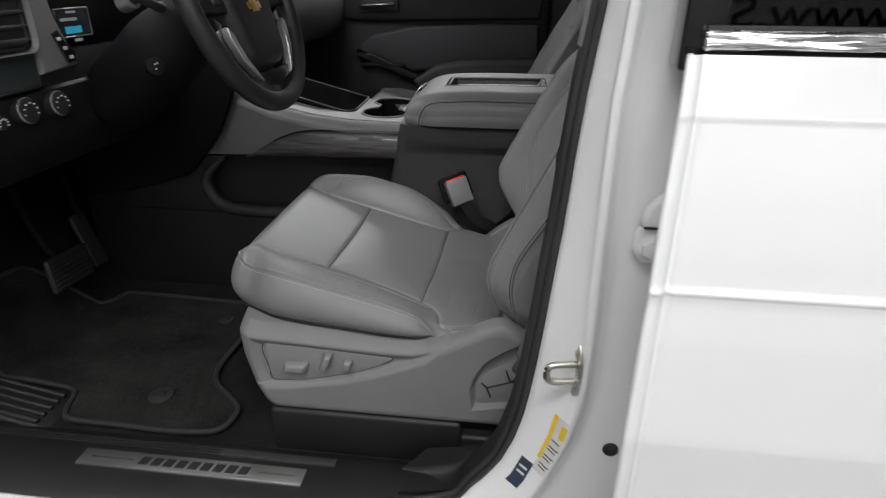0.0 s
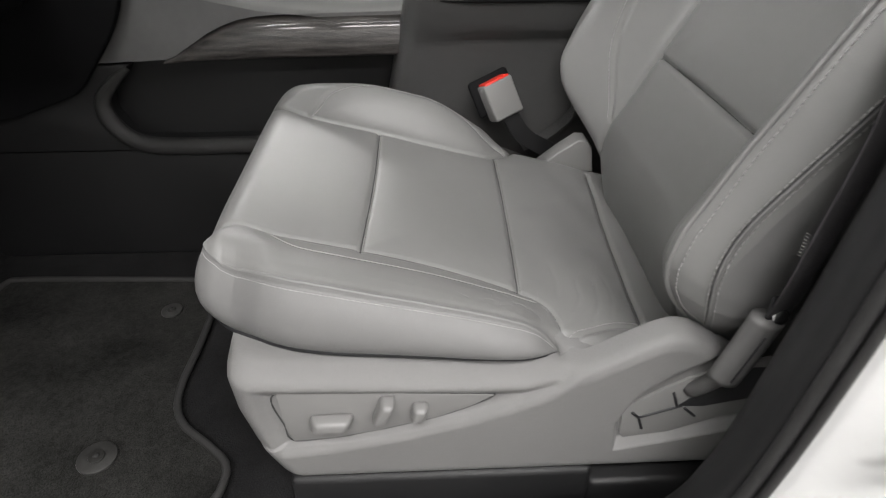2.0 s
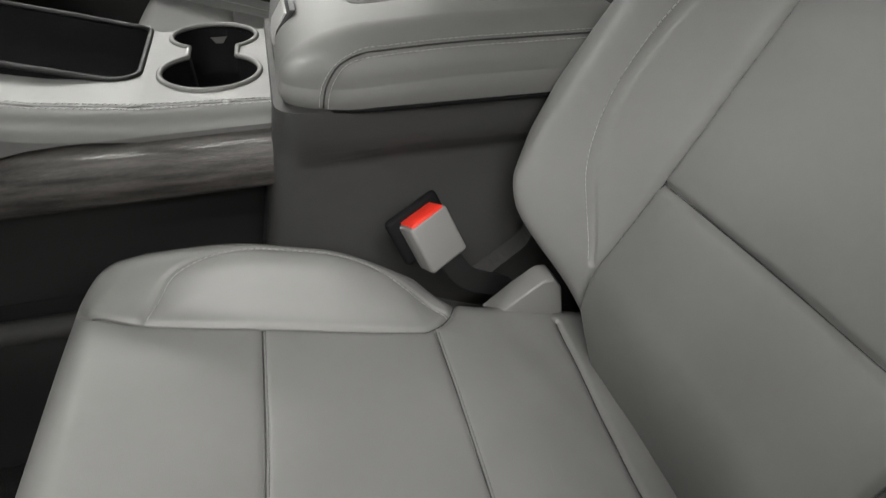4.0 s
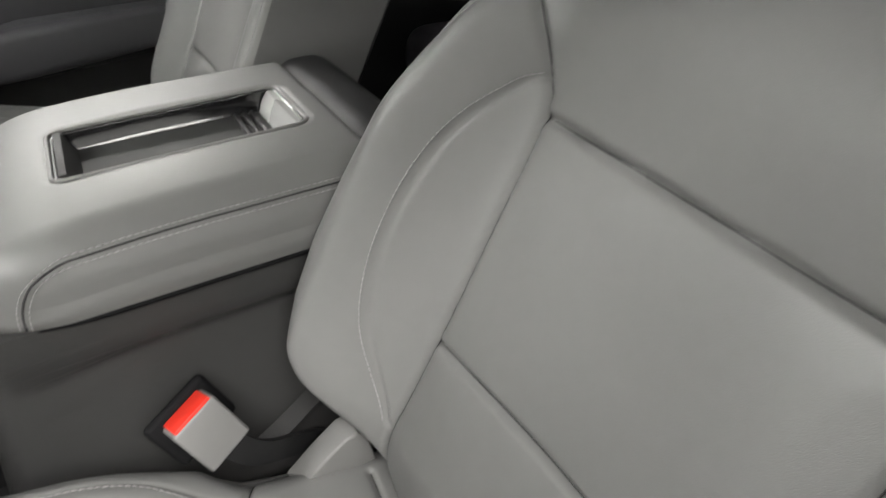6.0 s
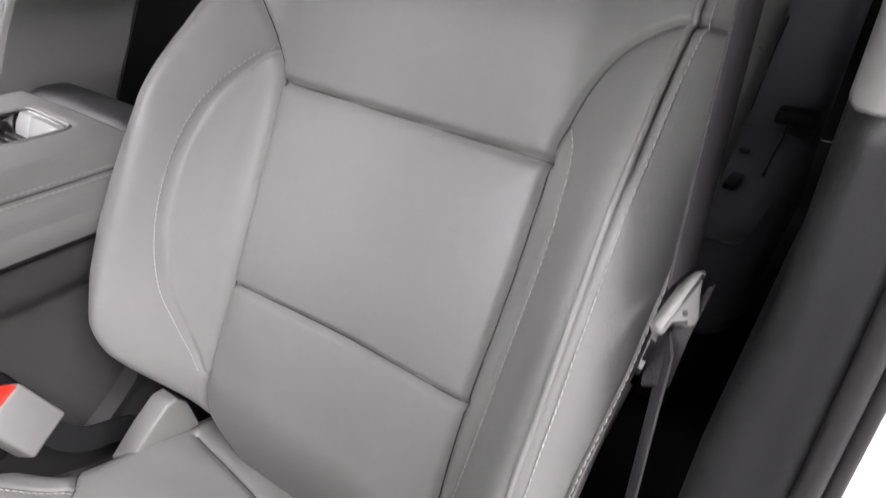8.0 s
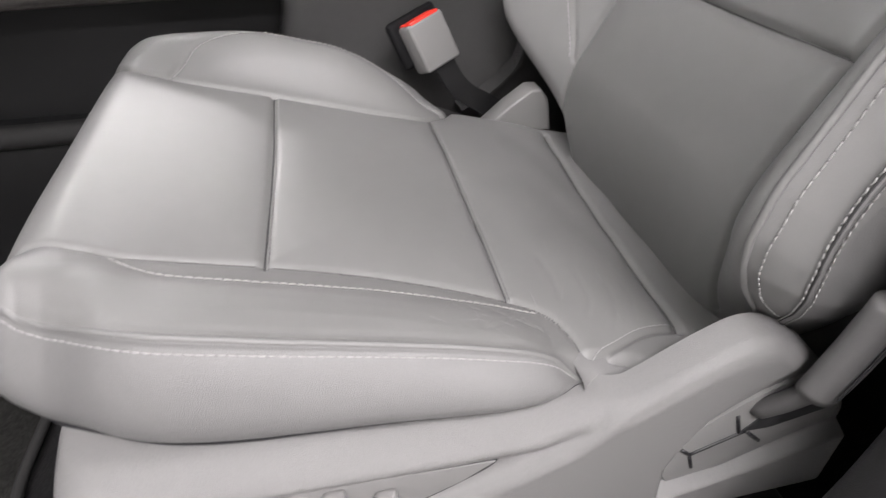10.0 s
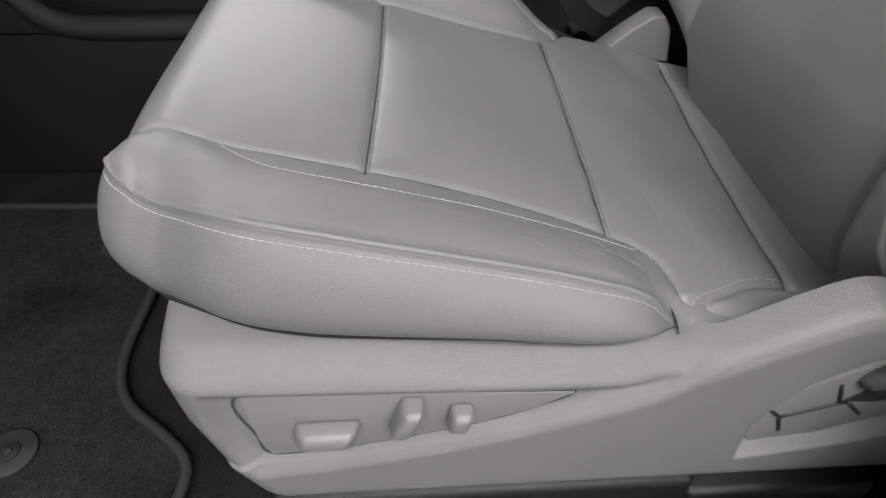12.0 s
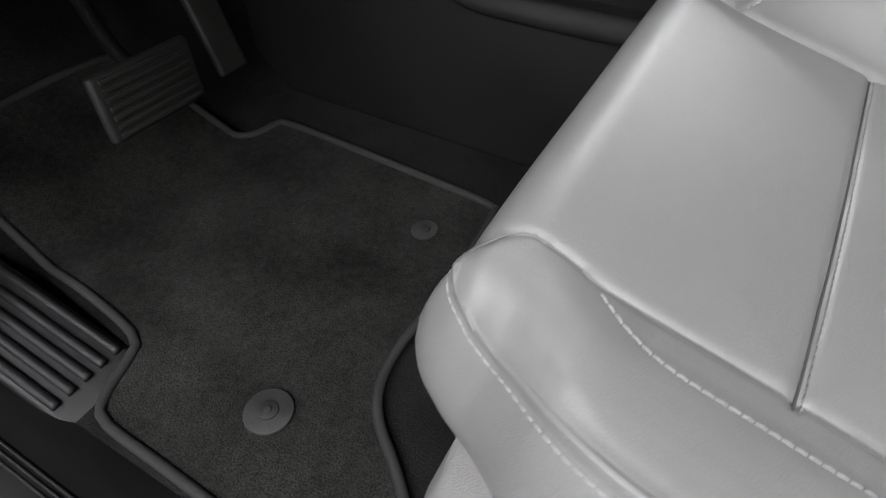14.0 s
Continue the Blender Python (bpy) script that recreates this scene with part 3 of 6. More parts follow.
        for ln_ in lines:
            p = pad.line(ln_, -0.00012, 0.002)
            m_ = len(p)
            obj("crease", *tube(p, [0.00006 + 0.00022 * math.sin(math.pi * i / (m_ - 1)) for i in range(m_)], 5), WORN, seat)
    st_out = [(-0.160, -0.402), (-0.172, -0.385), (-0.180, -0.36), (-0.181, -0.31), (-0.180, -0.233), (-0.184, -0.16), (-0.188, -0.118)]
    stitches("stitching", pad.line(st_out, 0.0006), nz, THREAD, seat, pitch=0.0058, r=0.0005)
    st_in = [(0.166, -0.402), (0.182, -0.392), (0.206, -0.372), (0.224, -0.318), (0.229, -0.25), (0.226, -0.186), (0.21, -0.144), (0.19, -0.104)]
    stitches("stitching", pad.line(st_in, 0.0008), nz, THREAD, seat)
    for k in (s1, s2):
        stitches("stitching", pad.line([(a, b + 0.0028) for a, b in k], 0.0), nz, THREAD_DIM, seat, pitch=0.006, r=0.0005)
    stitches("stitching", pad.line([(a + 0.0052, b) for a, b in loop], 0.0003), nz, THREAD_GREY, seat)

    # backrest
    def bplace(u, v, w):
        return BO.x + dx + BD.x * v + BN.x * w, y0 - 0.007 * sgn + sgn * u, BO.z + dz + BD.z * v + BN.z * w

    def bbase(u, v):
        env = sstep(-0.04, 0.16, v) * sstep(0.69, 0.40, v)
        rise = sstep(0.0, 0.092, np.abs(u) - 0.160)
        h = (0.090 if fine else 0.035) * env * rise - 0.004
        h = h - 0.008 * sstep(0.15, 0.0, np.abs(u)) * sstep(0.5, 0.3, v)
        h = h - 0.066 * np.clip((0.125 - v) / 0.125, 0, 1.3) ** 1.6
        h = h - 0.01 * sstep(0.6, 0.72, v) + 0.012 * sstep(0.45, 0.55, v) * sstep(0.72, 0.55, v)
        return h + 0.0008 * noise_field(u + 7, v, 14.0)

    bv = [-0.05, 0.0, 0.03, 0.05, 0.07, 0.085, 0.1, 0.12, 0.15, 0.2, 0.26, 0.33, 0.4, 0.46, 0.525, 0.57, 0.6, 0.63, 0.655, 0.68, 0.705]
    b_out = [0.15, 0.18, 0.2, 0.218, 0.24, 0.256, 0.265, 0.269, 0.270, 0.271, 0.275, 0.283, 0.287, 0.288, 0.288, 0.286, 0.284, 0.279, 0.27, 0.256, 0.234]
    b_in = [0.125, 0.155, 0.175, 0.192, 0.212, 0.228, 0.246, 0.270, 0.295, 0.311, 0.316, 0.308, 0.296, 0.279, 0.259, 0.248, 0.253, 0.253, 0.242, 0.222, 0.192]

    def bhalf(v):
        if not fine:
            return np.interp(v, [-0.05, 0.05, 0.12, 0.3, 0.45, 0.6, 0.66, 0.705], [0.17, 0.225, 0.265, 0.283, 0.277, 0.262, 0.25, 0.215])
        return (np.interp(v, bv, b_out) + np.interp(v, bv, b_in)) / 2

    def bshift(v):
        return 0.0 * v if not fine else (np.interp(v, bv, b_in) - np.interp(v, bv, b_out)) / 2
    b1 = [(-0.156, 0.236), (0.0, 0.234), (0.153, 0.232)]
    b2 = [(-0.163, 0.449), (0.0, 0.454), (0.156, 0.459)]
    edge_o = [(-0.208, 0.643), (-0.230, 0.626), (-0.244, 0.602), (-0.251, 0.575), (-0.253, 0.551), (-0.254, 0.5), (-0.254, 0.41), (-0.252, 0.31), (-0.25, 0.24), (-0.252, 0.166), (-0.252, 0.12), (-0.24, 0.075), (-0.215, 0.05)]
    edge_t = [(0.2, 0.650), (0.148, 0.667), (0.05, 0.672), (0.0, 0.670), (-0.094, 0.664), (-0.172, 0.655), (-0.208, 0.643)]
    edge_i = [(0.200, 0.648), (0.215, 0.61), (0.218, 0.57), (0.232, 0.525), (0.258, 0.46), (0.278, 0.4), (0.291, 0.33), (0.298, 0.26), (0.294, 0.2), (0.279, 0.15), (0.255, 0.12)]
    bst_i = [(0.170, 0.489), (0.184, 0.475), (0.200, 0.44), (0.211, 0.39), (0.216, 0.33), (0.215, 0.27), (0.206, 0.21), (0.19, 0.165), (0.168, 0.118)]
    bst_o = [(-0.172, 0.478), (-0.184, 0.45), (-0.19, 0.40), (-0.188, 0.36), (-0.182, 0.30), (-0.177, 0.23), (-0.172, 0.17), (-0.168, 0.14)]
    bseams = [(curve2(b1), 0.007, 0.0034), (curve2(b2), 0.008, 0.0038), (bo, 0.007, 0.0034), (bi, 0.007, 0.0034), (curve2(edge_o), 0.0014, 0.0026), (curve2(edge_t), 0.0028, 0.0026),
              (curve2(edge_i), 0.002, 0.0024), (curve2(bst_i), 0.0034, 0.0024), (curve2(bst_o), 0.0034, 0.0024)]
    back = Pad(bhalf, -0.05, 0.705, 0.052 if fine else 0.022, 0.06, 0.035, 0.06 if fine else 0.014, bbase, bseams if fine else bseams[:4], bplace, not flip, 0.006, bshift)

    def bwhich(u, v):
        c = np.where(v < np.interp(u, [-0.156, 0, 0.153], [0.236, 0.234, 0.232]), 0, 1)
        c = np.where(v > np.interp(u, [-0.163, 0, 0.156], [0.449, 0.454, 0.459]), 2, c)
        o_lim = np.interp(v, bo[::-1, 1], bo[::-1, 0])
        i_lim = np.interp(v, bi[::-1, 1], bi[::-1, 0])
        c = np.where((u < o_lim) & (v < 0.551), 3, c)
        return np.where((u > i_lim) & (v < 0.584), 4, c)
    back.build([("lumbar_panel", LEATHER), ("back_panel", LEATHER), ("shoulder_panel", LEATHER), ("outer_back_bolster", LEATHER), ("inner_back_bolster", LEATHER)],
               bwhich, seat, n, int(n * 1.2), 0.12 if fine else 0.17, 0.0, ("backrest_side", LEATHER_SIDE), tuck=0.035 if fine else 0.006)
    nb = tuple(BN)
    if fine:
        stitches("stitching", back.line([(a - 0.004, b) for a, b in edge_o], 0.001), (BN.x * 0.7, -0.6 * sgn, BN.z * 0.7), THREAD, seat, r=0.0006)
        stitches("stitching", back.line([(a, b + 0.004) for a, b in edge_t], 0.001), nb, THREAD, seat)
        p = back.line([(a + 0.0042, b - (0.003 if b > 0.6 else 0.0)) for a, b in edge_o], 0.0012, 0.004)
        obj("piping", *tube(p, [0.0006 + 0.0020 * min(1.0, i / 8, (len(p) - 1 - i) / 8) for i in range(len(p))], 8), LEATHER, seat)
        stitches("stitching", back.line([(a + 0.004, b) for a, b in bst_i], 0.0006), nb, THREAD, seat, r=0.0007)
        stitches("stitching", back.line([(a - 0.004, b) for a, b in bst_o], 0.0006), nb, THREAD, seat, r=0.0007)
    else:
        vv = np.linspace(0.64, 0.05, 60)
        for s_ in (-1, 1):
            uu = bshift(vv) + s_ * (bhalf(vv) - 0.006)
            stitches("stitching", np.stack(back.point(uu, vv, 0.0006), -1), (BN.x * 0.7, 0.6 * s_ * sgn, BN.z * 0.7), THREAD_GREY, seat)
            uu = bshift(0.56) + s_ * (bhalf(np.array([0.56] * 8)) + 0.0008)
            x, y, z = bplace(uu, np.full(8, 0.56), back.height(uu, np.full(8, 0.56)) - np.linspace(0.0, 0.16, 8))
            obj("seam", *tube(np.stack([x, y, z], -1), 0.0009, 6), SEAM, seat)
    # piped seam on the outer flank
    if fine:
        vv = np.linspace(0.43, 0.03, 90)
        edge = back.half(vv) - back.sh(vv)
        hh = np.polyval(np.polyfit(vv, back.height(-edge, vv), 5), vv) + 0.018 - 0.02 * sstep(0.2, 0.03, vv)
        for o in (0.0045, -0.0065):
            x, y, z = bplace(-edge - 0.0010, vv, hh + o)
            stitches("stitching", np.stack([x, y, z], -1), (0, -sgn, 0), THREAD, seat, pitch=0.0065, r=0.00055)
        x, y, z = bplace(-edge - 0.0001, vv, hh - 0.001)
        obj("piping", *tube(np.stack([x, y, z], -1), 0.0024, 8), LEATHER_SIDE, seat)
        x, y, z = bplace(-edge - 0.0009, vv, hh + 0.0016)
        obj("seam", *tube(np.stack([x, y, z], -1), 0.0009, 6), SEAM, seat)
    # thin dark tubes laid in the grooves draw the shade of the seams
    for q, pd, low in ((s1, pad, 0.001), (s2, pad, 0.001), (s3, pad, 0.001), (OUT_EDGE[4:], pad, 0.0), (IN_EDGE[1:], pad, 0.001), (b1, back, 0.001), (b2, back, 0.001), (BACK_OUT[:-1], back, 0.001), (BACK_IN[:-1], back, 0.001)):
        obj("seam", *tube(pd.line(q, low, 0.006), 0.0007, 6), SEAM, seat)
    # rear shell and head restraint
    bm = rbox(-0.245, 0.255, 0.03, 0.66, -0.17, -0.10, 0.03, 4)
    m = Matrix(((0, BD.x, BN.x, BO.x + dx), (sgn, 0, 0, y0), (0, BD.z, BN.z, BO.z + dz), (0, 0, 0, 1)))
    bmesh.ops.transform(bm, matrix=m, verts=bm.verts)
    part("back_shell", bm, DARK_GREY, seat)
    for s in (-0.098, 0.075):
        a = m @ Vector((s, 0.64, -0.07))
        b = m @ Vector((s, 0.78, -0.05))
        rod("headrest_post", [a, (a + b) / 2, b], 0.006, CHROME, seat, "chrome headrest post")
        part("post_collar", rbox(s - 0.018, s + 0.018, 0.672, 0.69, -0.085, -0.055, 0.005, 2, m), DARK_GREY, seat)
    part("headrest", rbox(-0.135, 0.135, 0.765, 0.935, -0.105, 0.0, 0.04, 6, m), LEATHER, seat, "grey leather headrest")
    return seat, pad, back


def noise_field(u, v, k):
    """Soft, even waves without a pattern."""
    return (np.sin(k * (u * 1.3 + v * 0.7) + 1.1) * np.cos(k * (v * 1.1 - u * 0.5) + 0.4) + 0.5 * np.sin(k * 2.3 * (u * 0.4 - v) + 2.0) * np.cos(k * 1.9 * (u + 0.3 * v)))


driver_seat, cushion, backrest = car_seat("driver_seat", "grey leather driver seat with pale stitching and worn bolster", YC, 1, 0.0, 0.0, True, "front seats")
car_seat("passenger_seat", "grey leather front passenger seat beside the console", 2.105, -1, 0.02, -0.02, False, "front seats")


PANEL = [(-0.398, 0.830), (-0.30, 0.8255), (-0.21, 0.820), (-0.170, 0.8165), (-0.195, 0.800), (-0.235, 0.783), (-0.30, 0.765), (-0.345, 0.7555), (-0.39, 0.7525), (-0.396, 0.775)]
FLAP = [(-0.020, 0.738), (-0.0255, 0.748), (-0.0275, 0.779), (-0.021, 0.793), (0.004, 0.811), (0.037, 0.832), (0.062, 0.842), (0.12, 0.855), (0.12, 0.782), (0.096, 0.7745), (0.031, 0.7455)]


def seat_base(seat, y0, sgn, full):
    """The plastic seat base with its shield, riser and switches."""
    def yy(a, b):
        a, b = y0 + sgn * (a - YC), y0 + sgn * (b - YC)
        return min(a, b), max(a, b)
    tx = [-0.44, -0.40, -0.30, -0.20, -0.13, -0.10, -0.08, -0.065, -0.05, -0.028, -0.002, 0.016, 0.036, 0.06, 0.09, 0.13]
    tz = [0.868, 0.8645, 0.8585, 0.849, 0.849, 0.853, 0.855, 0.862, 0.872, 0.886, 0.900, 0.902, 0.894, 0.876, 0.85, 0.80]
    hollow = [(-0.425, 0.842), (-0.3, 0.8375), (-0.2, 0.833), (-0.14, 0.832), (-0.105, 0.842), (-0.084, 0.86), (-0.090, 0.834), (-0.111, 0.815), (-0.148, 0.798), (-0.2, 0.778), (-0.27, 0.757), (-0.34, 0.742), (-0.408, 0.733), (-0.422, 0.765), (-0.428, 0.80)]
    bay = [(-0.034, 0.727), (-0.038, 0.775), (-0.03, 0.80), (-0.014, 0.828), (0.012, 0.85), (0.05, 0.872), (0.16, 0.885), (0.16, 0.775), (0.05, 0.745)]
    xs = np.r_[np.linspace(0, 0.08, 16), np.linspace(0.086, 1, 330 if full else 110)]
    fz = np.r_[np.linspace(0, 0.2, 22), np.linspace(0.21, 0.9, 130 if full else 50), np.linspace(0.915, 1, 10)]
    X0 = -0.438 + xs * 0.568
    ZT = np.interp(X0, tx, tz)
    ZT = (ZT + np.interp(X0 - 0.008, tx, tz) + np.interp(X0 + 0.008, tx, tz)) / 3
    Z = ZT[:, None] + (0.691 - ZT[:, None]) * fz[None, :]
    FX = np.interp(Z, [0.69, 0.70, 0.75, 0.80, 0.85, 0.895], [-0.398, -0.412, -0.436, -0.447, -0.450, -0.441])
    X = FX + (0.13 - FX) * xs[:, None]
    DZ = ZT[:, None] - Z
    RW = 0.030 - 0.019 * sstep(-0.12, -0.07, X)
    Y = 0.8895 + RW * (1 - np.sin(np.clip(DZ / (RW * 0.87), 0, 1) * math.pi / 2)) + (0.012 - 0.008 * sstep(-0.12, -0.07, X)) * (1 - np.sqrt(1 - np.clip(1 - DZ / 0.004, 0, 1) ** 2))
    for poly, deep, soft in ((hollow, 0.0085, 0.019), (bay, 0.0135, 0.009)):
        ins = inside(X, Z, poly)
        dist = dist_line(X, Z, poly + poly[:1])
        Y = Y + deep * sstep(0, soft, np.where(ins, dist, 0))
    edge_x = np.interp(Z, [0.745, 0.755, 0.77, 0.79, 0.81, 0.83, 0.85, 0.87, 0.92], [-0.43, -0.34, -0.27, -0.2, -0.15, -0.11, -0.088, -0.077, -0.07])
    Y = Y - 0.0045 * sstep(-0.004, 0.012, X - edge_x) * sstep(0.002, 0.02, DZ) * sstep(0.0, 0.02, Z - 0.691)
    Y = Y + 0.010 * np.clip(1 - (Z - 0.691) / 0.012, 0, 1) ** 2
    if full:
        for poly in (PANEL, FLAP):
            d = dist_line(X, Z, poly + poly[:1])
            Y = np.where(inside(X, Z, poly) | (d < 0.0008), np.maximum(Y, 0.8985), Y)
    near = np.clip(1 - (X - FX) / 0.03, 0, 1)
    Y = Y + 0.03 * (1 - np.sqrt(1 - near * near))
    Y[:, 0] += 0.012
    k = len(fz)
    vs = np.stack([X, y0 + sgn * (Y - YC), Z], -1).reshape(-1, 3)
    fs = [(i * k + j, (i + 1) * k + j, (i + 1) * k + j + 1, i * k + j + 1) for i in range(len(xs) - 1) for j in range(k - 1)]
    if sgn < 0:
        fs = [f[::-1] for f in fs]
    obj("side_shield", vs, fs, PLASTIC, seat, "grained grey plastic side shield")
    low = [(-0.425, 0.845), (-0.2, 0.825), (0.05, 0.76), (0.05, 0.69), (-0.38, 0.693), (-0.405, 0.70), (-0.43, 0.78)]
    a, b = yy(0.93, 1.425)
    part("base_frame", prism(low, "y", a, b, 0.012, 3), PLASTIC, seat)
    a, b = yy(0.885, 1.40)
    part("riser", rbox(-0.402, -0.05, a, b, 0.598, 0.694, 0.008), DARK, seat, "black plastic seat riser")
    part("riser", rbox(-0.052, 0.12, a, b, 0.598, 0.668, 0.008), DARK, seat, "black plastic seat riser")


seat_base(driver_seat, YC, 1, True)
seat_base(bpy.data.objects["passenger_seat"], 2.105, -1, False)

# switch panel on the driver's shield
part("switch_panel", prism(PANEL, "y", 0.8955, 0.902, 0.0012, 2), PLASTIC_SMOOTH, driver_seat, "smooth grey switch panel")
rod("panel_gap", [(a, 0.8968, b) for a, b in smooth_line([(p[0], p[1], 0) for p in PANEL], 0.01, True)[:, :2]], 0.0009, SEAM, driver_seat, n=6, closed=True, step=0.01)


def knob(x0, x1, z0, z1, lean, out=0.022, taper=0.75):
    bm = rbox(x0, x1, 0.8945 - out, 0.897, z0, z1, min(x1 - x0, z1 - z0) * 0.28, 4)
    cx, cz = (x0 + x1) / 2, (z0 + z1) / 2
    for v in bm.verts:
        t = (0.897 - v.co.y) / out
        v.co.x = cx + (v.co.x - cx) * (1 - (1 - taper) * t) + lean * (v.co.z - cz)
        v.co.z = cz + (v.co.z - cz) * (1 - (1 - taper) * t)
    return bm


part("seat_switch", knob(-0.370, -0.320, 0.776, 0.798, 0.2, 0.015), PLASTIC_SMOOTH, driver_seat, "grey seat slide switch")
part("recline_switch", knob(-0.297, -0.279, 0.786, 0.823, 0.3, 0.016), PLASTIC_SMOOTH, driver_seat, "grey recline switch")
part("lumbar_switch", knob(-0.260, -0.241, 0.787, 0.812, 0.15, 0.013), PLASTIC_SMOOTH, driver_seat, "grey lumbar switch")

# belt pocket in the shield
part("pocket_flap", prism(FLAP, "y", 0.8955, 0.903, 0.001, 2), PLASTIC_SMOOTH, driver_seat, "smooth grey belt pocket flap")
for pts in ([(-0.008, 0.772), (0.037, 0.789)], [(-0.008, 0.772), (-0.017, 0.781)], [(-0.008, 0.772), (-0.001, 0.753)], [(0.031, 0.789), (0.023, 0.811)], [(0.040, 0.786), (0.055, 0.771)]):
    rod("flap_slit", [(a, 0.8953, b) for a, b in pts], 0.0017, INK, driver_seat, n=6)
part("belt_opening", prism([(0.032, 0.789), (0.06, 0.819), (0.10, 0.845), (0.118, 0.845), (0.118, 0.80), (0.06, 0.787)], "y", 0.8948, 0.897, 0.0006, 2), INK, driver_seat, "dark opening for the belt anchor")

# hinge cover beside the console
part("hinge_cover", prism([(-0.047, 0.838), (-0.012, 0.868), (0.018, 0.889), (0.032, 0.888), (0.043, 0.874), (0.05, 0.83)], "y", 1.364, 1.398, 0.0035, 3), PLASTIC_SMOOTH, driver_seat, "grey plastic hinge cover")

# ---- seat belt ----
belt = thing("seat_belt", "black seat belt with grey latch plate beside the driver seat", "seat belt")


def ribbon(name, pts, side, wide, thick, material, parent, label=""):
    p = smooth_line(pts, 0.008)
    s = np.array(side, float)
    tan = np.gradient(p, axis=0)
    vs, fs = [], []
    for i in range(len(p)):
        t = tan[i] / np.linalg.norm(tan[i])
        a = s - t * np.dot(s, t)
        a /= np.linalg.norm(a)
        nrm = np.cross(t, a)
        for x, y in ((-1, -1), (1, -1), (1, 1), (-1, 1)):
            vs.append(p[i] + a * x * wide / 2 + nrm * y * thick / 2)
    for i in range(len(p) - 1):
        for j in range(4):
            fs.append((i * 4 + j, i * 4 + (j + 1) % 4, i * 4 + 4 + (j + 1) % 4, i * 4 + 4 + j))
    fs += [(3, 2, 1, 0), tuple(len(vs) - 4 + j for j in range(4))]
    return obj(name, vs, fs, material, parent, label, smooth=False)


ribbon("webbing", [(0.17, 0.862, 1.80), (0.14, 0.862, 1.55), (0.122, 0.86, 1.36), (0.104, 0.856, 1.235)], (1.0, -0.05, -0.1), 0.044, 0.0014, WEB, belt)
ribbon("webbing_loop", [(0.085, 0.852, 1.215), (0.12, 0.852, 1.20), (0.132, 0.85, 1.212), (0.118, 0.848, 1.222), (0.095, 0.85, 1.207), (0.09, 0.853, 1.17), (0.094, 0.853, 1.162)], (0.2, -0.85, 0.3), 0.016, 0.0014, WEB, belt)
ribbon("lap_webbing", [(0.086, 0.850, 1.205), (0.088, 0.85, 1.13), (0.078, 0.848, 1.05), (0.072, 0.848, 1.0), (0.076, 0.86, 0.955)], (0.93, 0.36, 0.0), 0.032, 0.0014, WEB, belt)
gn = Vector((-0.62, -0.55, 0.56)).normalized()
ga = (Vector((1, 0, 0)) - gn * gn.x).normalized()
gm = Matrix((ga, gn.cross(ga), gn)).transposed().to_4x4()
gm.translation = (0.093, 0.852, 1.215)
GRIP = [(0.0276, 0.0108), (0.0234, 0.0082), (0.0185, 0.0039), (0.014, -0.0018), (0.0094, -0.0073), (0.0051, -0.0092), (0.0007, -0.0081), (-0.003, -0.0036), (-0.0065, -0.0013), (-0.0094, -0.002), (-0.0128, -0.0027), (-0.015, -0.0008), (-0.0143, 0.0018), (-0.0123, 0.0045), (-0.0057, 0.0067), (0.0012, 0.0088), (0.0104, 0.0114), (0.0193, 0.013), (0.0252, 0.0127)]
bm = prism([(a, b) for a, b, c in smooth_line([(p[0], p[1], 0) for p in GRIP], 0.0025, True)], "z", -0.0055, 0.0055, 0.0028, 3)
bmesh.ops.transform(bm, matrix=gm, verts=bm.verts)
part("latch_plate_grip", bm, PLASTIC_SMOOTH, belt, "grey plastic latch plate grip")
disc("grip_hole", *(gm @ Vector((0.0035, 0.0001, 0.0052))), 0.0016, 0.0016, INK, belt, "dark hole", tuple(gn), 16, 0.0)
ribbon("latch_tongue", [gm @ Vector((-0.014, -0.001, 0.0)), (0.088, 0.862, 1.185), (0.103, 0.868, 1.158)], (0.9, 0.1, 0.35), 0.018, 0.0026, CHROME, belt, "bright metal latch tongue")
SLEEVE = mat("mid_grey_plastic", (0.13, 0.128, 0.126), 0.5, grain=0.1, scale=400)
rod("anchor_sleeve", [(0.054, 0.872, 0.857), (0.060, 0.869, 0.887), (0.067, 0.867, 0.922), (0.071, 0.866, 0.942)], 0.0165, SLEEVE, belt, "grey plastic anchor sleeve", n=20, flat=0.75, up=(0, 1, 0))
rod("anchor_strap", [(0.043, 0.897, 0.812), (0.048, 0.886, 0.832), (0.055, 0.872, 0.862)], 0.011, SLEEVE, belt, "grey anchor strap", n=16, flat=0.7, up=(0, 1, 0))
rod("sleeve_slit", [(0.052, 0.8555, 0.868), (0.066, 0.853, 0.928)], 0.0009, INK, belt, n=6)
disc("anchor_bolt", 0.077, 0.862, 0.947, 0.008, 0.010, CHROME, belt, "bright anchor bolt", (-0.3, -0.8, 0.4), 6, 0.0015)
part("anchor_tab", rbox(0.066, 0.088, 0.862, 0.866, 0.935, 0.968, 0.002, 2), INK, belt, "black anchor tab")
for k in range(8):
    a = Vector((0.0590 + 0.0004 * k, 0.8465 + 0.0006 * k, 1.026 + k * 0.0026))
    rod("stitch_bar", [a, a + Vector((0.006, 0.0, -0.003))], 0.0004, THREAD_GREY, belt, n=5)

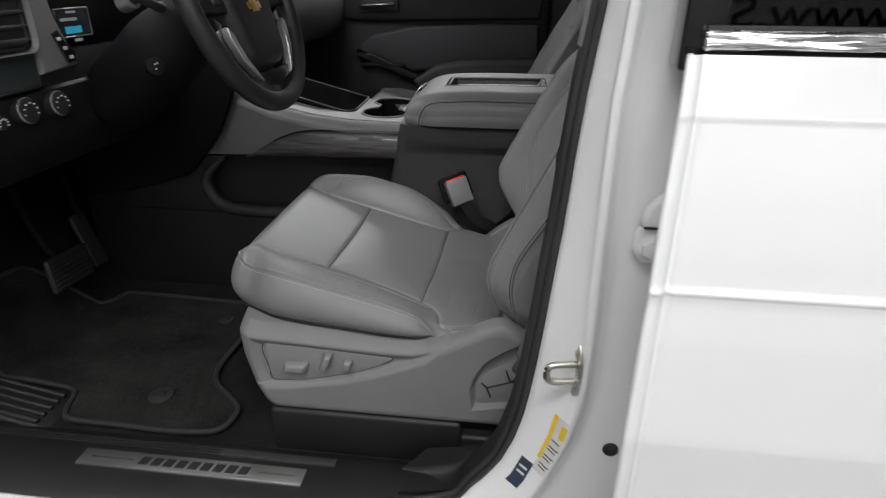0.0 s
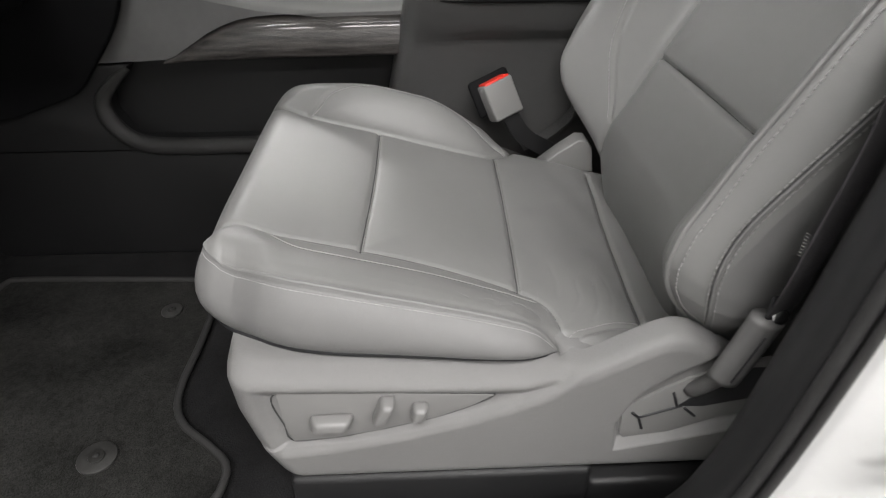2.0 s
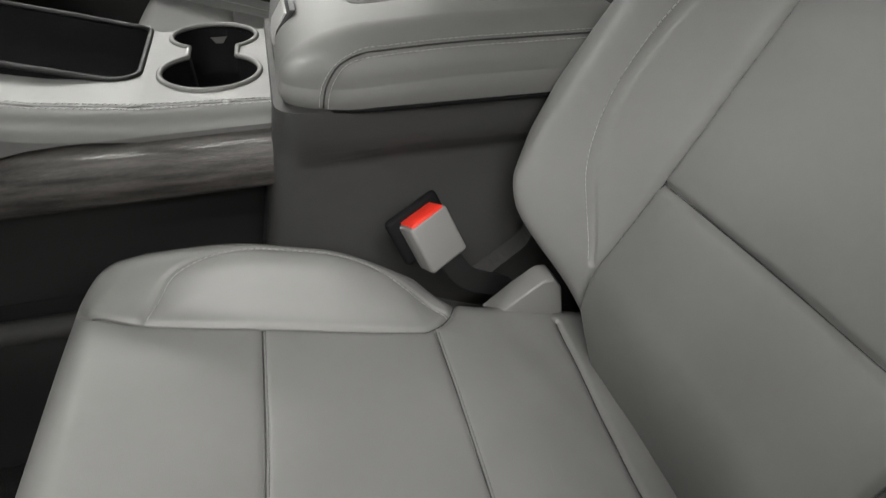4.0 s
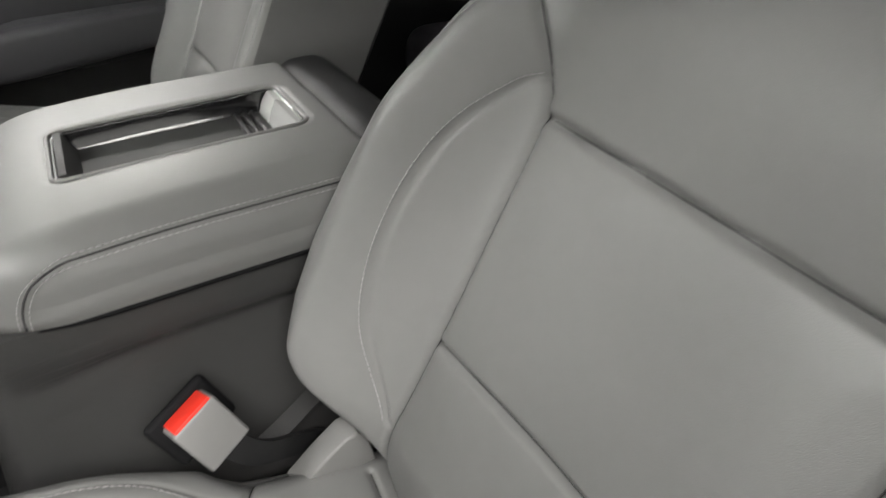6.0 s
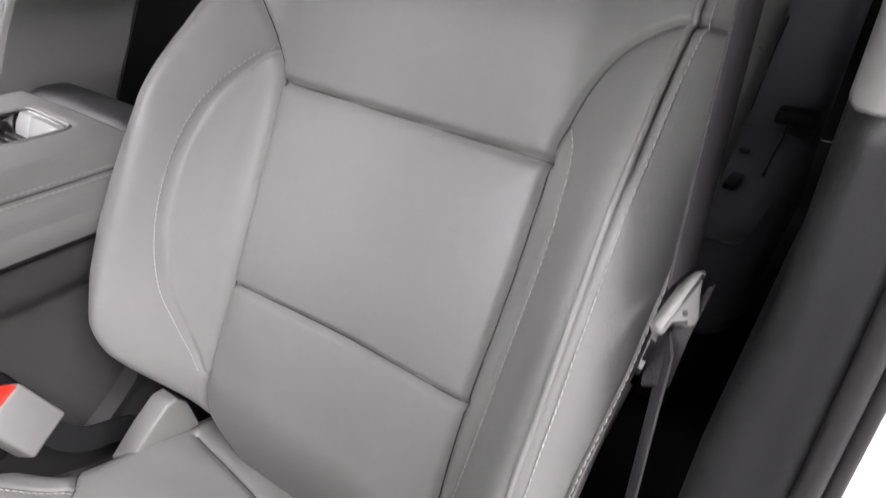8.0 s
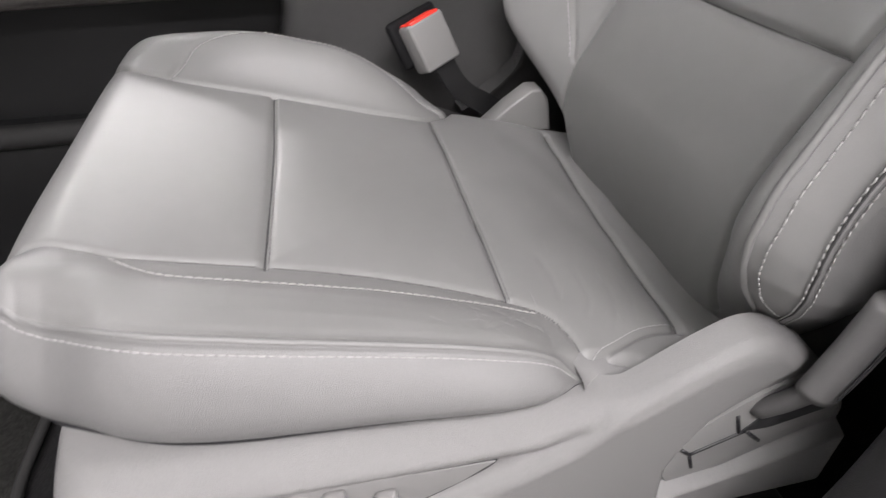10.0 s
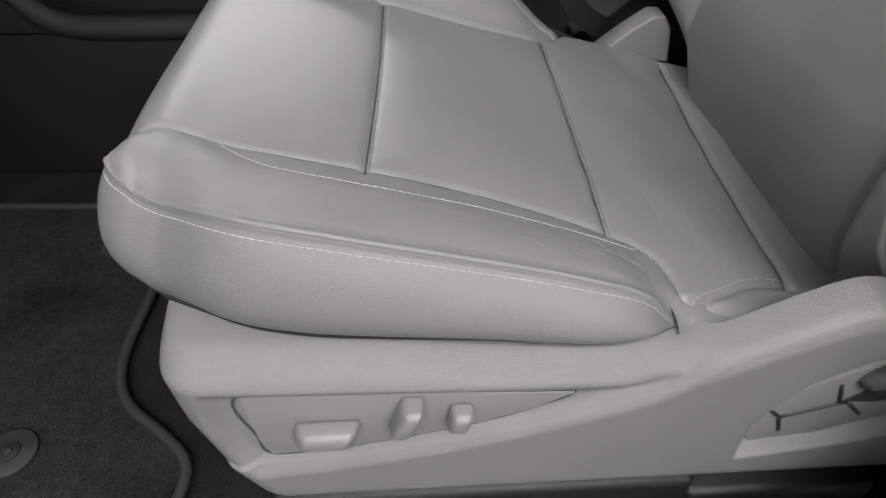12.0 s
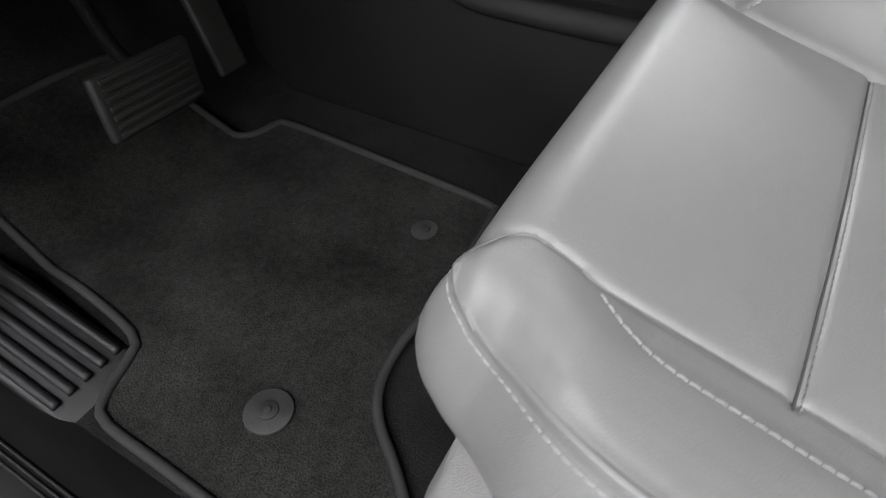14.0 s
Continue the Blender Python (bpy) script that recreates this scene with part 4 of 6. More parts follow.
# buckle
buckle = thing("seat_belt_buckle", "grey seat belt buckle with red release button on a black stalk", "belt buckle")
ax = Vector((0.044, 0.02, 0.014)).normalized()
dn = Vector((0.030, -0.012, -0.056))
dn = (dn - ax * dn.dot(ax)).normalized()
th = ax.cross(dn)
if th.y > 0:
    th = -th
mid = Vector((-0.121, 1.410, 0.975))
bmx = Matrix((ax, dn, th)).transposed().to_4x4()
bmx.translation = mid
part("buckle_housing", rbox(-0.026, 0.026, 0.0, 0.061, -0.016, 0.016, 0.004, 3, bmx), PLASTIC_SMOOTH, buckle, "grey plastic housing")
part("buckle_boot", rbox(-0.038, 0.036, -0.011, 0.05, 0.012 if th.y > 0 else -0.024, 0.024 if th.y > 0 else -0.012, 0.006, 3, bmx), BLACK, buckle, "black rubber boot behind the buckle")
part("release_button", rbox(-0.022, 0.022, -0.0025, 0.006, -0.0145, 0.0145, 0.0015, 2, bmx), RED, buckle, "red release button")
e = bmx @ Vector((0.003, 0.056, 0.004))
ribbon("stalk", [e, e + Vector((0.03, 0.006, -0.045)), (0.0, 1.425, 0.83), (0.02, 1.43, 0.76)], (0.8, 0.3, 0.3), 0.028, 0.006, DARK, buckle, "black buckle stalk")

ribbon("inner_trim", [(-0.06, 1.441, 0.842), (-0.035, 1.445, 0.852), (-0.008, 1.447, 0.869), (0.010, 1.443, 0.888), (0.020, 1.437, 0.905), (0.026, 1.432, 0.935), (0.028, 1.430, 0.97)], (0.0, 1.0, 0.35), 0.024, 0.004, DARK_GREY, driver_seat, "dark grey curved seat side trim")

# ---- floor of the car, sill and mat ----
car_floor = tagged(part("car_floor", prism([(-1.08, 0.60), (2.4, 0.60), (2.4, 0.45), (-1.55, 0.45), (-1.55, 1.15), (-1.42, 1.15), (-1.2, 0.72)], "y", 0.86, 2.44, 0.0), CARPET), "charcoal carpeted car floor rising to the toe board", "floor", kind="structure")
tunnel = tagged(part("floor_tunnel", rbox(-1.35, 2.2, 1.52, 1.74, 0.59, 0.72, 0.03, 4), CARPET), "charcoal carpet over the centre tunnel", "floor", kind="structure")

sill = thing("door_sill", "black plastic door sill with a brushed metal scuff plate", "door sill", kind="structure")
part("sill_trim", prism([(0.700, 0.600), (0.700, 0.628), (0.712, 0.638), (0.80, 0.642), (0.835, 0.636), (0.868, 0.612), (0.885, 0.598), (0.885, 0.56), (0.70, 0.56)], "x", -1.35, 0.03, 0.0), DARK, sill)
for k, y in enumerate((0.812, 0.818, 0.824)):
    rod("sill_rib", [(-1.2, y + 0.006, 0.6395), (-0.27, y + 0.006, 0.6395)], 0.0016, DARK, sill, n=6)
part("scuff_plate", rbox(-0.71, -0.305, 0.762, 0.798, 0.640, 0.6455, 0.002, 2), BRUSHED, sill, "brushed metal scuff plate")
for k in range(9):
    x = -0.60 + k * 0.0225
    part("emblem_bar", prism([(x, 0.771), (x + 0.0165, 0.771), (x + 0.0195, 0.789), (x + 0.003, 0.789)], "z", 0.6445, 0.6464, 0.0004, 1), INK, sill)
part("plate_line", rbox(-0.385, -0.32, 0.7785, 0.7805, 0.6445, 0.6462, 0.0004, 1), INK, sill)
part("plate_line", rbox(-0.69, -0.61, 0.7785, 0.7805, 0.6445, 0.6462, 0.0004, 1), INK, sill)
part("sill_cover", rbox(-0.47, -0.26, 0.812, 0.829, 0.634, 0.645, 0.003, 2), DARK_GREY, sill, "dark grey trim strip")
kick = tagged(part("kick_panel", prism([(-1.45, 0.60), (-0.98, 0.60), (-1.02, 0.75), (-1.12, 1.1), (-1.45, 1.2)], "y", 0.83, 0.875, 0.01), DARK), "black kick panel at the footwell side", "trim", kind="structure")

MAT = [(-0.64, 1.375), (-0.622, 1.36), (-0.614, 1.29), (-0.612, 1.20), (-0.615, 1.12), (-0.607, 1.07), (-0.585, 1.035), (-0.545, 1.003), (-0.513, 0.972), (-0.508, 0.945), (-0.515, 0.915), (-0.54, 0.897), (-0.62, 0.89), (-0.73, 0.893),
       (-0.82, 0.896), (-0.845, 0.908), (-0.858, 0.935), (-0.868, 0.965), (-0.89, 0.985), (-1.0, 1.0), (-1.18, 1.01), (-1.2, 1.05), (-1.2, 1.22), (-1.18, 1.28), (-1.08, 1.32), (-1.045, 1.332), (-1.03, 1.35), (-1.02, 1.385), (-0.99, 1.393), (-0.80, 1.385)]
floor_mat = thing("floor_mat", "black carpet floor mat with a raised bound edge", "floor mat")
ml = smooth_line([(a, b, 0) for a, b in MAT], 0.012, True)[:, :2]


def mat_z(x):
    return 0.612 + max(0.0, -1.06 - x) * 0.95


bm = bmesh.new()
lo = [bm.verts.new((a, b, 0)) for a, b in ml]
bm.faces.new(lo)
made = bmesh.ops.extrude_face_region(bm, geom=bm.faces[:])
for v in made["geom"]:
    if isinstance(v, bmesh.types.BMVert):
        v.co.z = 0.01
for cut in (-1.06, -1.12):
    bmesh.ops.bisect_plane(bm, geom=bm.verts[:] + bm.edges[:] + bm.faces[:], plane_co=(cut, 0, 0), plane_no=(1, 0, 0))
for v in bm.verts:
    v.co.z += mat_z(v.co.x) - 0.01
bmesh.ops.triangulate(bm, faces=[f for f in bm.faces if len(f.verts) > 4])
part("carpet", bm, MAT_CARPET, floor_mat, smooth=False)
obj("binding", *tube([(a, b, mat_z(a) + 0.001) for a, b in ml], 0.0058, 10, True), BINDING, floor_mat, "dark grey bound edge")


RETAINER = mat("scuffed_grey_plastic", (0.028, 0.0275, 0.026), 0.6, vary=0.5, vscale=30)
for x, y, r in ((-0.687, 0.987, 0.026), (-0.685, 1.289, 0.018)):
    disc("retainer", x, y, 0.6145, r, 0.005, RETAINER, floor_mat, "round grey mat retainer")
    disc("retainer_cap", x, y, 0.6175, r * 0.42, 0.004, RUBBER, floor_mat)
    disc("retainer_pin", x, y, 0.6195, r * 0.16, 0.004, BINDING, floor_mat)

foot_rest = thing("foot_rest", "black ribbed foot rest beside the floor mat", "foot rest")
part("rest_plate", prism([(-1.30, 0.76), (-1.16, 0.665), (-0.875, 0.606), (-0.862, 0.600), (-0.862, 0.592), (-1.30, 0.592)], "y", 0.872, 0.972, 0.006), DARK, foot_rest)
for k in range(5):
    y = 0.883 + k * 0.0195
    rod("rib", [(-1.27, y, 0.745), (-1.16, y, 0.669), (-1.0, y, 0.636), (-0.885, y, 0.612)], 0.0055, DARK, foot_rest, n=8)

brake = thing("brake_pedal", "black ribbed brake pedal on a steel arm", "pedal")
o = Vector((-0.967, 1.106, 0.767))
ex = Vector((-0.011, 0.142, -0.015)).normalized()
ey = Vector((-0.010, -0.005, 0.074))
ey = (ey - ex * ey.dot(ex)).normalized()
en = ex.cross(ey)
pm = Matrix((ex, ey, en)).transposed().to_4x4()
pm.translation = o
part("pad", rbox(0.0, 0.143, 0.0, 0.078, -0.014, 0.0, 0.006, 3, pm), RUBBER, brake)
for k in range(7):
    part("pad_rib", rbox(0.010, 0.133, 0.006 + k * 0.0103, 0.0115 + k * 0.0103, -0.001, 0.003, 0.001, 2, pm), RUBBER, brake)
a = pm @ Vector((0.075, 0.045, -0.012))
rod("arm", [a, a + Vector((-0.05, 0.0, 0.05)), a + Vector((-0.09, 0, 0.2)), a + Vector((-0.1, 0, 0.36))], 0.009, BLACK, brake)

gas = thing("accelerator_pedal", "black hanging accelerator pedal", "pedal")
gy = Vector((-0.35, 0.05, 0.93)).normalized()
gx = Vector((0.0, 1, -0.054)).normalized()
gm = Matrix((gx, gy, gx.cross(gy))).transposed().to_4x4()
gm.translation = Vector((-1.027, 1.317, 0.728))
part("pad", rbox(0.0, 0.05, 0.0, 0.14, -0.014, 0.0, 0.006, 3, gm), RUBBER, gas)
rod("arm", [gm @ Vector((0.025, 0.11, -0.01)), (-1.09, 1.365, 0.9), (-1.13, 1.365, 1.03)], 0.008, BLACK, gas)

# ---- centre console ----
console = thing("center_console", "grey center console with padded armrest lid and dark wood trim", "car console")
vs, fs = [], []
for z, y, r in ((1.0895, 1.452, 0.03), (1.06, 1.4525, 0.03), (1.044, 1.453, 0.03), (1.038, 1.457, 0.03), (1.026, 1.4685, 0.03), (1.021, 1.4715, 0.03), (1.014, 1.4715, 0.03), (0.98, 1.465, 0.03), (0.85, 1.460, 0.032), (0.60, 1.460, 0.032)):
    xf = -0.262 - (1.089 - z) * 0.2
    yc = 1.452 if z > 1.05 else 1.458
    for x, yy in [(0.19, 1.81), (0.19, y), (-0.14, y)] + [(xf + r - r * math.sin(a), yc + r - r * math.cos(a)) for a in np.linspace(0, math.pi / 2, 9)] + [(xf, 1.81)]:
        vs.append((x, yy, z))
for i in range(9):
    for j in range(13):
        fs.append((i * 13 + j, (i + 1) * 13 + j, (i + 1) * 13 + (j + 1) % 13, i * 13 + (j + 1) % 13))
fs.append(tuple(range(13)))
bm = bmesh.new()
mesh_v = [bm.verts.new(v) for v in vs]
for f in fs:
    bm.faces.new([mesh_v[j] for j in f])
part("storage_box", bm, BOX_GREY, console, "dark grey grained storage box")


def lid_place(u, v, w):
    return v, 1.632 + u, 1.171 + w


def lid_base(u, v):
    du = np.maximum(np.abs(u + 0.006) - 0.046, 0)
    dv = np.maximum(np.abs(v + 0.037) - 0.110, 0)
    hole = np.maximum(np.hypot(du, dv) - 0.012, 0)
    return -0.026 * sstep(0.004, 0.0, hole) - 0.003 * sstep(0.016, 0.0, hole) - 0.007 * sstep(-0.05, -0.24, v) - 0.004 * (u / 0.19) ** 2


lid = Pad(lambda v: 0.186 + 0 * v, -0.252, 0.135, 0.048, 0.095, 0.02, 0.05, lid_base, [], lid_place, False, 0.0)
def lid_which(u, v):
    hole = np.maximum(np.hypot(np.maximum(np.abs(u + 0.006) - 0.046, 0), np.maximum(np.abs(v + 0.037) - 0.110, 0)) - 0.012, 0)
    return np.where(hole < 0.004, 1, 0)


lid.build([("armrest_lid", LEATHER), ("lid_tray", GLOSS)], lid_which, console, 220, 280, 0.05, 0.003, ("lid_side", LEATHER), bottom=lambda u, v: -0.081 + 0 * u)


def lid_line(o):
    """A line along the lid's shoulder and down its front corner, o metres to the side of the seam."""
    pts = [tuple(float(c) for c in lid.point(-0.1755 - o, x, 0.0006)) for x in (0.112, 0.09, 0.05, 0.0, -0.05, -0.10, -0.145, -0.170)]
    for x, z in ((-0.192, 1.1385), (-0.2045, 1.122), (-0.2105, 1.106), (-0.2125, 1.093)):
        xx = x + o * 1.5
        pts.append((xx, 1.632 - float(lid.width(np.array([xx]))[0]) - 0.0026, z - max(o, 0) * 0.8))
    return pts


for o in (-0.0028, 0.0028):
    stitches("stitching", smooth_line(lid_line(o), 0.003), (0, -0.8, 0.6), THREAD, console)
rod("lid_seam", lid_line(0.0), 0.0010, SEAM, console, n=6)
# black tube along the lid's lower edge paints the dark of the gap
rod("lid_gap", [(0.13, 1.4462, 1.0885), (-0.05, 1.4462, 1.0885), (-0.15, 1.4466, 1.0885), (-0.19, 1.4515, 1.0885), (-0.215, 1.461, 1.0885), (-0.238, 1.50, 1.0885), (-0.246, 1.56, 1.0885)], 0.0028, BLACK, console, n=6)
# tray in the lid
part("tray_floor", rbox(-0.155, 0.081, 1.569, 1.683, 1.1405, 1.1445, 0.002, 2), mat("tray_rubber", (0.055, 0.055, 0.053), 0.7, vary=0.1), console, "dark grey tray floor")
tr = [(a, b) for cx, cy, a0 in ((0.073, 0.040, 0), (-0.147, 0.040, 90), (-0.147, -0.052, 180), (0.073, -0.052, 270)) for a, b in [(cx + 0.013 * math.cos(radians(a0 + k * 18)), cy + 0.013 * math.sin(radians(a0 + k * 18))) for k in range(6)]]
obj("tray_rim", *tube([tuple(float(c) for c in lid.place(b, a, float(lid.base(0.08, a)) - 0.0035)) for a, b in tr], 0.0022, 8, True), GLOSS, console)
obj("tray_lip", *tube([tuple(float(c) for c in lid.place((b + 0.006) * 1.06 - 0.006, (a + 0.037) * 1.03 - 0.037, float(lid.base(0.08, a)) - 0.001)) for a, b in tr], 0.0026, 8, True), PLASTIC_SMOOTH, console)
part("tray_end", prism([(0.062, 1.142), (0.082, 1.142), (0.087, 1.168), (0.076, 1.169), (0.068, 1.158)], "y", 1.572, 1.680, 0.002), SATIN, console, "bright silver tray end")
part("tray_end", prism([(-0.155, 1.142), (-0.138, 1.142), (-0.150, 1.168), (-0.157, 1.168)], "y", 1.572, 1.680, 0.002), DARK_GREY, console, "dark grey tray end")
for k in range(3):
    part("tray_rib", rbox(0.03 + 0.010 * k, 0.035 + 0.010 * k, 1.575, 1.677, 1.142, 1.150, 0.0015, 2), DARK_GREY, console)
part("lid_rear", rbox(0.118, 0.205, 1.449, 1.815, 1.085, 1.166, 0.032, 6), DARK, console, "black rear end of the armrest")
part("lid_latch", prism([(-0.2235, 1.154), (-0.2295, 1.154), (-0.2480, 1.130), (-0.2555, 1.100), (-0.2475, 1.098), (-0.240, 1.128)], "y", 1.592, 1.674, 0.002), INK, console, "black lid latch")
part("latch_lever", prism([(-0.2335, 1.149), (-0.2365, 1.150), (-0.2515, 1.128), (-0.2545, 1.116), (-0.2515, 1.114), (-0.2480, 1.127)], "y", 1.600, 1.666, 0.001), SATIN, console, "bright latch lever")

# console top with cup holders and bin
TOPX = [-0.9, -0.8, -0.7, -0.6, -0.5, -0.4, -0.248]
TOPZ = [1.27, 1.215, 1.155, 1.115, 1.094, 1.083, 1.079]


def top_place(u, v, w):
    return v, 1.655 + u, np.interp(v, TOPX, TOPZ) + w


def ring_pts(cx, cy, rx, ry, a0, a1, k):
    return [(cx + rx * math.cos(radians(a)), cy + ry * math.sin(radians(a))) for a in np.linspace(a0, a1, k)]


CUP = ring_pts(-0.331, 1.622, 0.058, 0.064, 59, -239, 30) + ring_pts(-0.331, 1.765, 0.056, 0.058, 237, -57, 30)
BIN = ring_pts(-0.44, 1.79, 0.025, 0.025, 0, 90, 6) + ring_pts(-0.70, 1.79, 0.025, 0.025, 90, 180, 6) + ring_pts(-0.70, 1.628, 0.025, 0.025, 180, 270, 6) + ring_pts(-0.44, 1.628, 0.03, 0.03, 270, 360, 6)


def top_base(u, v):
    return 0 * u


def top_which(u, v):
    return np.where(inside(v, 1.655 + u, CUP) | inside(v, 1.655 + u, BIN), 9, 0)


LOWX = [-0.9, -0.79, -0.70, -0.662, -0.645, -0.587, -0.561, -0.533, -0.505, -0.47, -0.40, -0.248]
LOWZ = [0.985, 0.987, 0.99, 0.992, 0.998, 1.033, 1.045, 1.0545, 1.0595, 1.0618, 1.0632, 1.066]
top = Pad(lambda v: 0.165 + 0 * v, -0.86, -0.248, 0.03, 0.0, 0.0, 0.026, top_base, [], top_place, False, 0.0)
top.build([("console_top", LEATHER)], top_which, console, 190, 330, 0.05, 0.0, ("console_side", SLEEVE),
          bottom=lambda u, v: np.interp(v, LOWX, LOWZ) - np.interp(v, TOPX, TOPZ))
for a in (-0.128, -0.140):
    stitches("stitching", np.stack(top.point(np.full(90, a), np.linspace(-0.255, -0.60, 90), 0.0007), -1), (0, -0.3, 1), THREAD, console)
rod("top_seam", [tuple(float(c) for c in top.point(-0.134, x, -0.0003)) for x in np.linspace(-0.252, -0.6, 14)], 0.001, SEAM, console, n=6)


def well(name, poly, deep, rim_mat, label):
    """A sunk well with a raised rim, let into the console top."""
    z = [float(np.interp(p[0], TOPX, TOPZ)) for p in poly]
    k = len(poly)
    cx, cy = np.mean([p[0] for p in poly]), np.mean([p[1] for p in poly])
    vs, fs = [], []
    for t, g in ((0.0, 1.0), (0.15, 0.995), (0.5, 0.97), (0.92, 0.93), (1.0, 0.88)):
        for (x, y), zt in zip(poly, z):
            vs.append((cx + (x - cx) * g, cy + (y - cy) * g, zt - deep * t))
    for i in range(4):
        for j in range(k):
            fs.append((i * k + j, i * k + (j + 1) % k, (i + 1) * k + (j + 1) % k, (i + 1) * k + j))
    fs.append(tuple(4 * k + j for j in range(k)))
    w = obj(name, vs, fs, BLACK, console, label)
    obj("rim", *tube([(x, y, zt + 0.0005) for (x, y), zt in zip(poly, z)], 0.0035, 8, True), rim_mat, w)


well("cup_holder", CUP, 0.07, PLASTIC_SMOOTH, "black double cup holder")
well("storage_bin", BIN, 0.09, DARK, "black open storage bin")
disc("holder_pad", -0.325, 1.60, 1.012, 0.02, 0.012, PALE, console, "small pale lump in the cup holder")
# dark wood band
vs, fs = [], []
xs = np.linspace(-0.252, -0.662, 60)
for x in xs:
    zt, zb = np.interp(x, LOWX, LOWZ), np.interp(x, [-0.67, -0.6, -0.27], [0.990, 0.9945, 1.0])
    zt = max(zt, zb + 0.001)
    for t, y in ((0, 1.514), (0.02, 1.505), (0.06, 1.494), (0.12, 1.485), (0.22, 1.479), (0.5, 1.4745), (0.93, 1.470), (1.0, 1.473), (1.0, 1.51)):
        vs.append((x, y, zt + (zb - zt) * t))
n9 = 9
for i in range(len(xs) - 1):
    for j in range(n9 - 1):
        fs.append((i * n9 + j, i * n9 + j + 1, (i + 1) * n9 + j + 1, (i + 1) * n9 + j))
fs.append(tuple(range(n9))[::-1])
obj("wood_trim", vs, fs, WOOD, console, "lacquered dark wood trim")
rod("trim_line", [(x, 1.5125, np.interp(x, LOWX, LOWZ) - 0.0015) for x in np.linspace(-0.252, -0.64, 18)], 0.0016, DARK, console, n=6)

# lower side with the map pocket
part("lower_side", rbox(-1.15, -0.22, 1.488, 1.80, 0.595, 0.842, 0.012), DARK, console)
part("pocket_back", rbox(-0.80, -0.22, 1.535, 1.80, 0.80, 0.999, 0.0), DARK, console)
edge = smooth_line([(-0.61, 1.30, 0), (-0.665, 1.17, 0), (-0.7015, 1.0907, 0), (-0.7136, 1.0655, 0), (-0.736, 1.031, 0), (-0.766, 0.996, 0), (-0.787, 0.972, 0), (-0.815, 0.943, 0), (-0.88, 0.919, 0), (-0.955, 0.898, 0), (-1.15, 0.86, 0)], 0.02)[:, :2]
part("front_cover", prism([tuple(p) for p in edge] + [(-1.15, 1.30)], "y", 1.466, 1.482, 0.004), BLACK, console, "black front cover")
part("front_side", prism([(-1.15, 0.82), (-0.745, 0.82), (-0.768, 0.862), (-0.784, 0.895), (-0.784, 0.923), (-0.760, 0.953), (-0.722, 0.986), (-1.15, 0.986)], "y", 1.488, 1.80, 0.008), DARK, console)
lip = smooth_line([(-0.733, 1.496, 0.979), (-0.764, 1.488, 0.953), (-0.786, 1.486, 0.926), (-0.787, 1.485, 0.896), (-0.766, 1.484, 0.861), (-0.73, 1.484, 0.842), (-0.665, 1.484, 0.837), (-0.5, 1.484, 0.838), (-0.26, 1.484, 0.84)], 0.008)
obj("pocket_rim", *tube(lip, [0.008 + 0.008 * float(sstep(0, 14, k)) for k in range(len(lip))], 14, flat=0.9, up=(0, 1, 0)), DARK_GREY, console, "dark grey pocket rim")

# ---- dashboard and steering wheel ----
dash = thing("dashboard", "black dashboard with air vent, light switches and instrument display", "dashboard")
sec = [(-0.86, 1.47), (-0.82, 1.455), (-0.80, 1.42), (-0.80, 1.27), (-0.81, 1.17), (-0.85, 1.11), (-0.93, 1.06), (-1.15, 1.03), (-1.42, 1.05), (-1.42, 1.47)]
part("dash_body", prism(sec, "y", 0.79, 2.46, 0.02), DARK_GREY, dash)
part("vent_surround", rbox(-0.806, -0.783, 0.82, 1.010, 1.235, 1.41, 0.012, 4), mat("dark_green_grey_plastic", (0.045, 0.056, 0.056), 0.35, vary=0.1, grain=0.1), dash, "dark glossy vent surround")
part("vent_trim", rbox(-0.79, -0.778, 0.835, 1.006, 1.296, 1.42, 0.02, 5), SILVER, dash, "silver vent ring")
part("vent_well", rbox(-0.79, -0.7765, 0.841, 0.998, 1.302, 1.414, 0.014, 4), INK, dash)
for k in range(5):
    part("vent_slat", rbox(-0.782, -0.773, 0.845, 0.994, 1.314 + k * 0.021, 1.320 + k * 0.021, 0.002, 2), DARK_GREY, dash)
part("switch_pod", prism([(1.006, 1.258), (1.018, 1.40), (1.052, 1.398), (1.064, 1.345), (1.096, 1.277), (1.094, 1.263)], "x", -0.81, -0.776, 0.008, 3), PLASTIC_SMOOTH, dash, "grey plastic switch pod")
part("switch_plate", prism([(1.041, 1.321), (1.056, 1.326), (1.088, 1.284), (1.085, 1.272), (1.064, 1.270)], "x", -0.777, -0.771, 0.003, 2), GLOSS, dash)
for y, z in ((1.053, 1.312), (1.063, 1.296), (1.074, 1.280)):
    part("switch_mark", rbox(-0.7715, -0.7700, y - 0.005, y + 0.005, z - 0.0028, z + 0.0028, 0.0006, 1), PALE, dash)
cluster = part("cluster_housing", rbox(-0.93, -0.80, 1.055, 1.42, 1.27, 1.46, 0.02, 4), INK, dash, "black instrument hood")
part("cluster_screen", rbox(-0.803, -0.797, 1.088, 1.177, 1.309, 1.357, 0.004, 2), SCREEN_DARK, cluster, "lit instrument display")
part("screen_title", rbox(-0.7965, -0.7955, 1.118, 1.142, 1.3485, 1.3525, 0.0, 1), SCREEN_PALE, cluster)
part("screen_row", rbox(-0.7965, -0.7955, 1.100, 1.142, 1.336, 1.341, 0.0, 1), SCREEN_PALE, cluster)
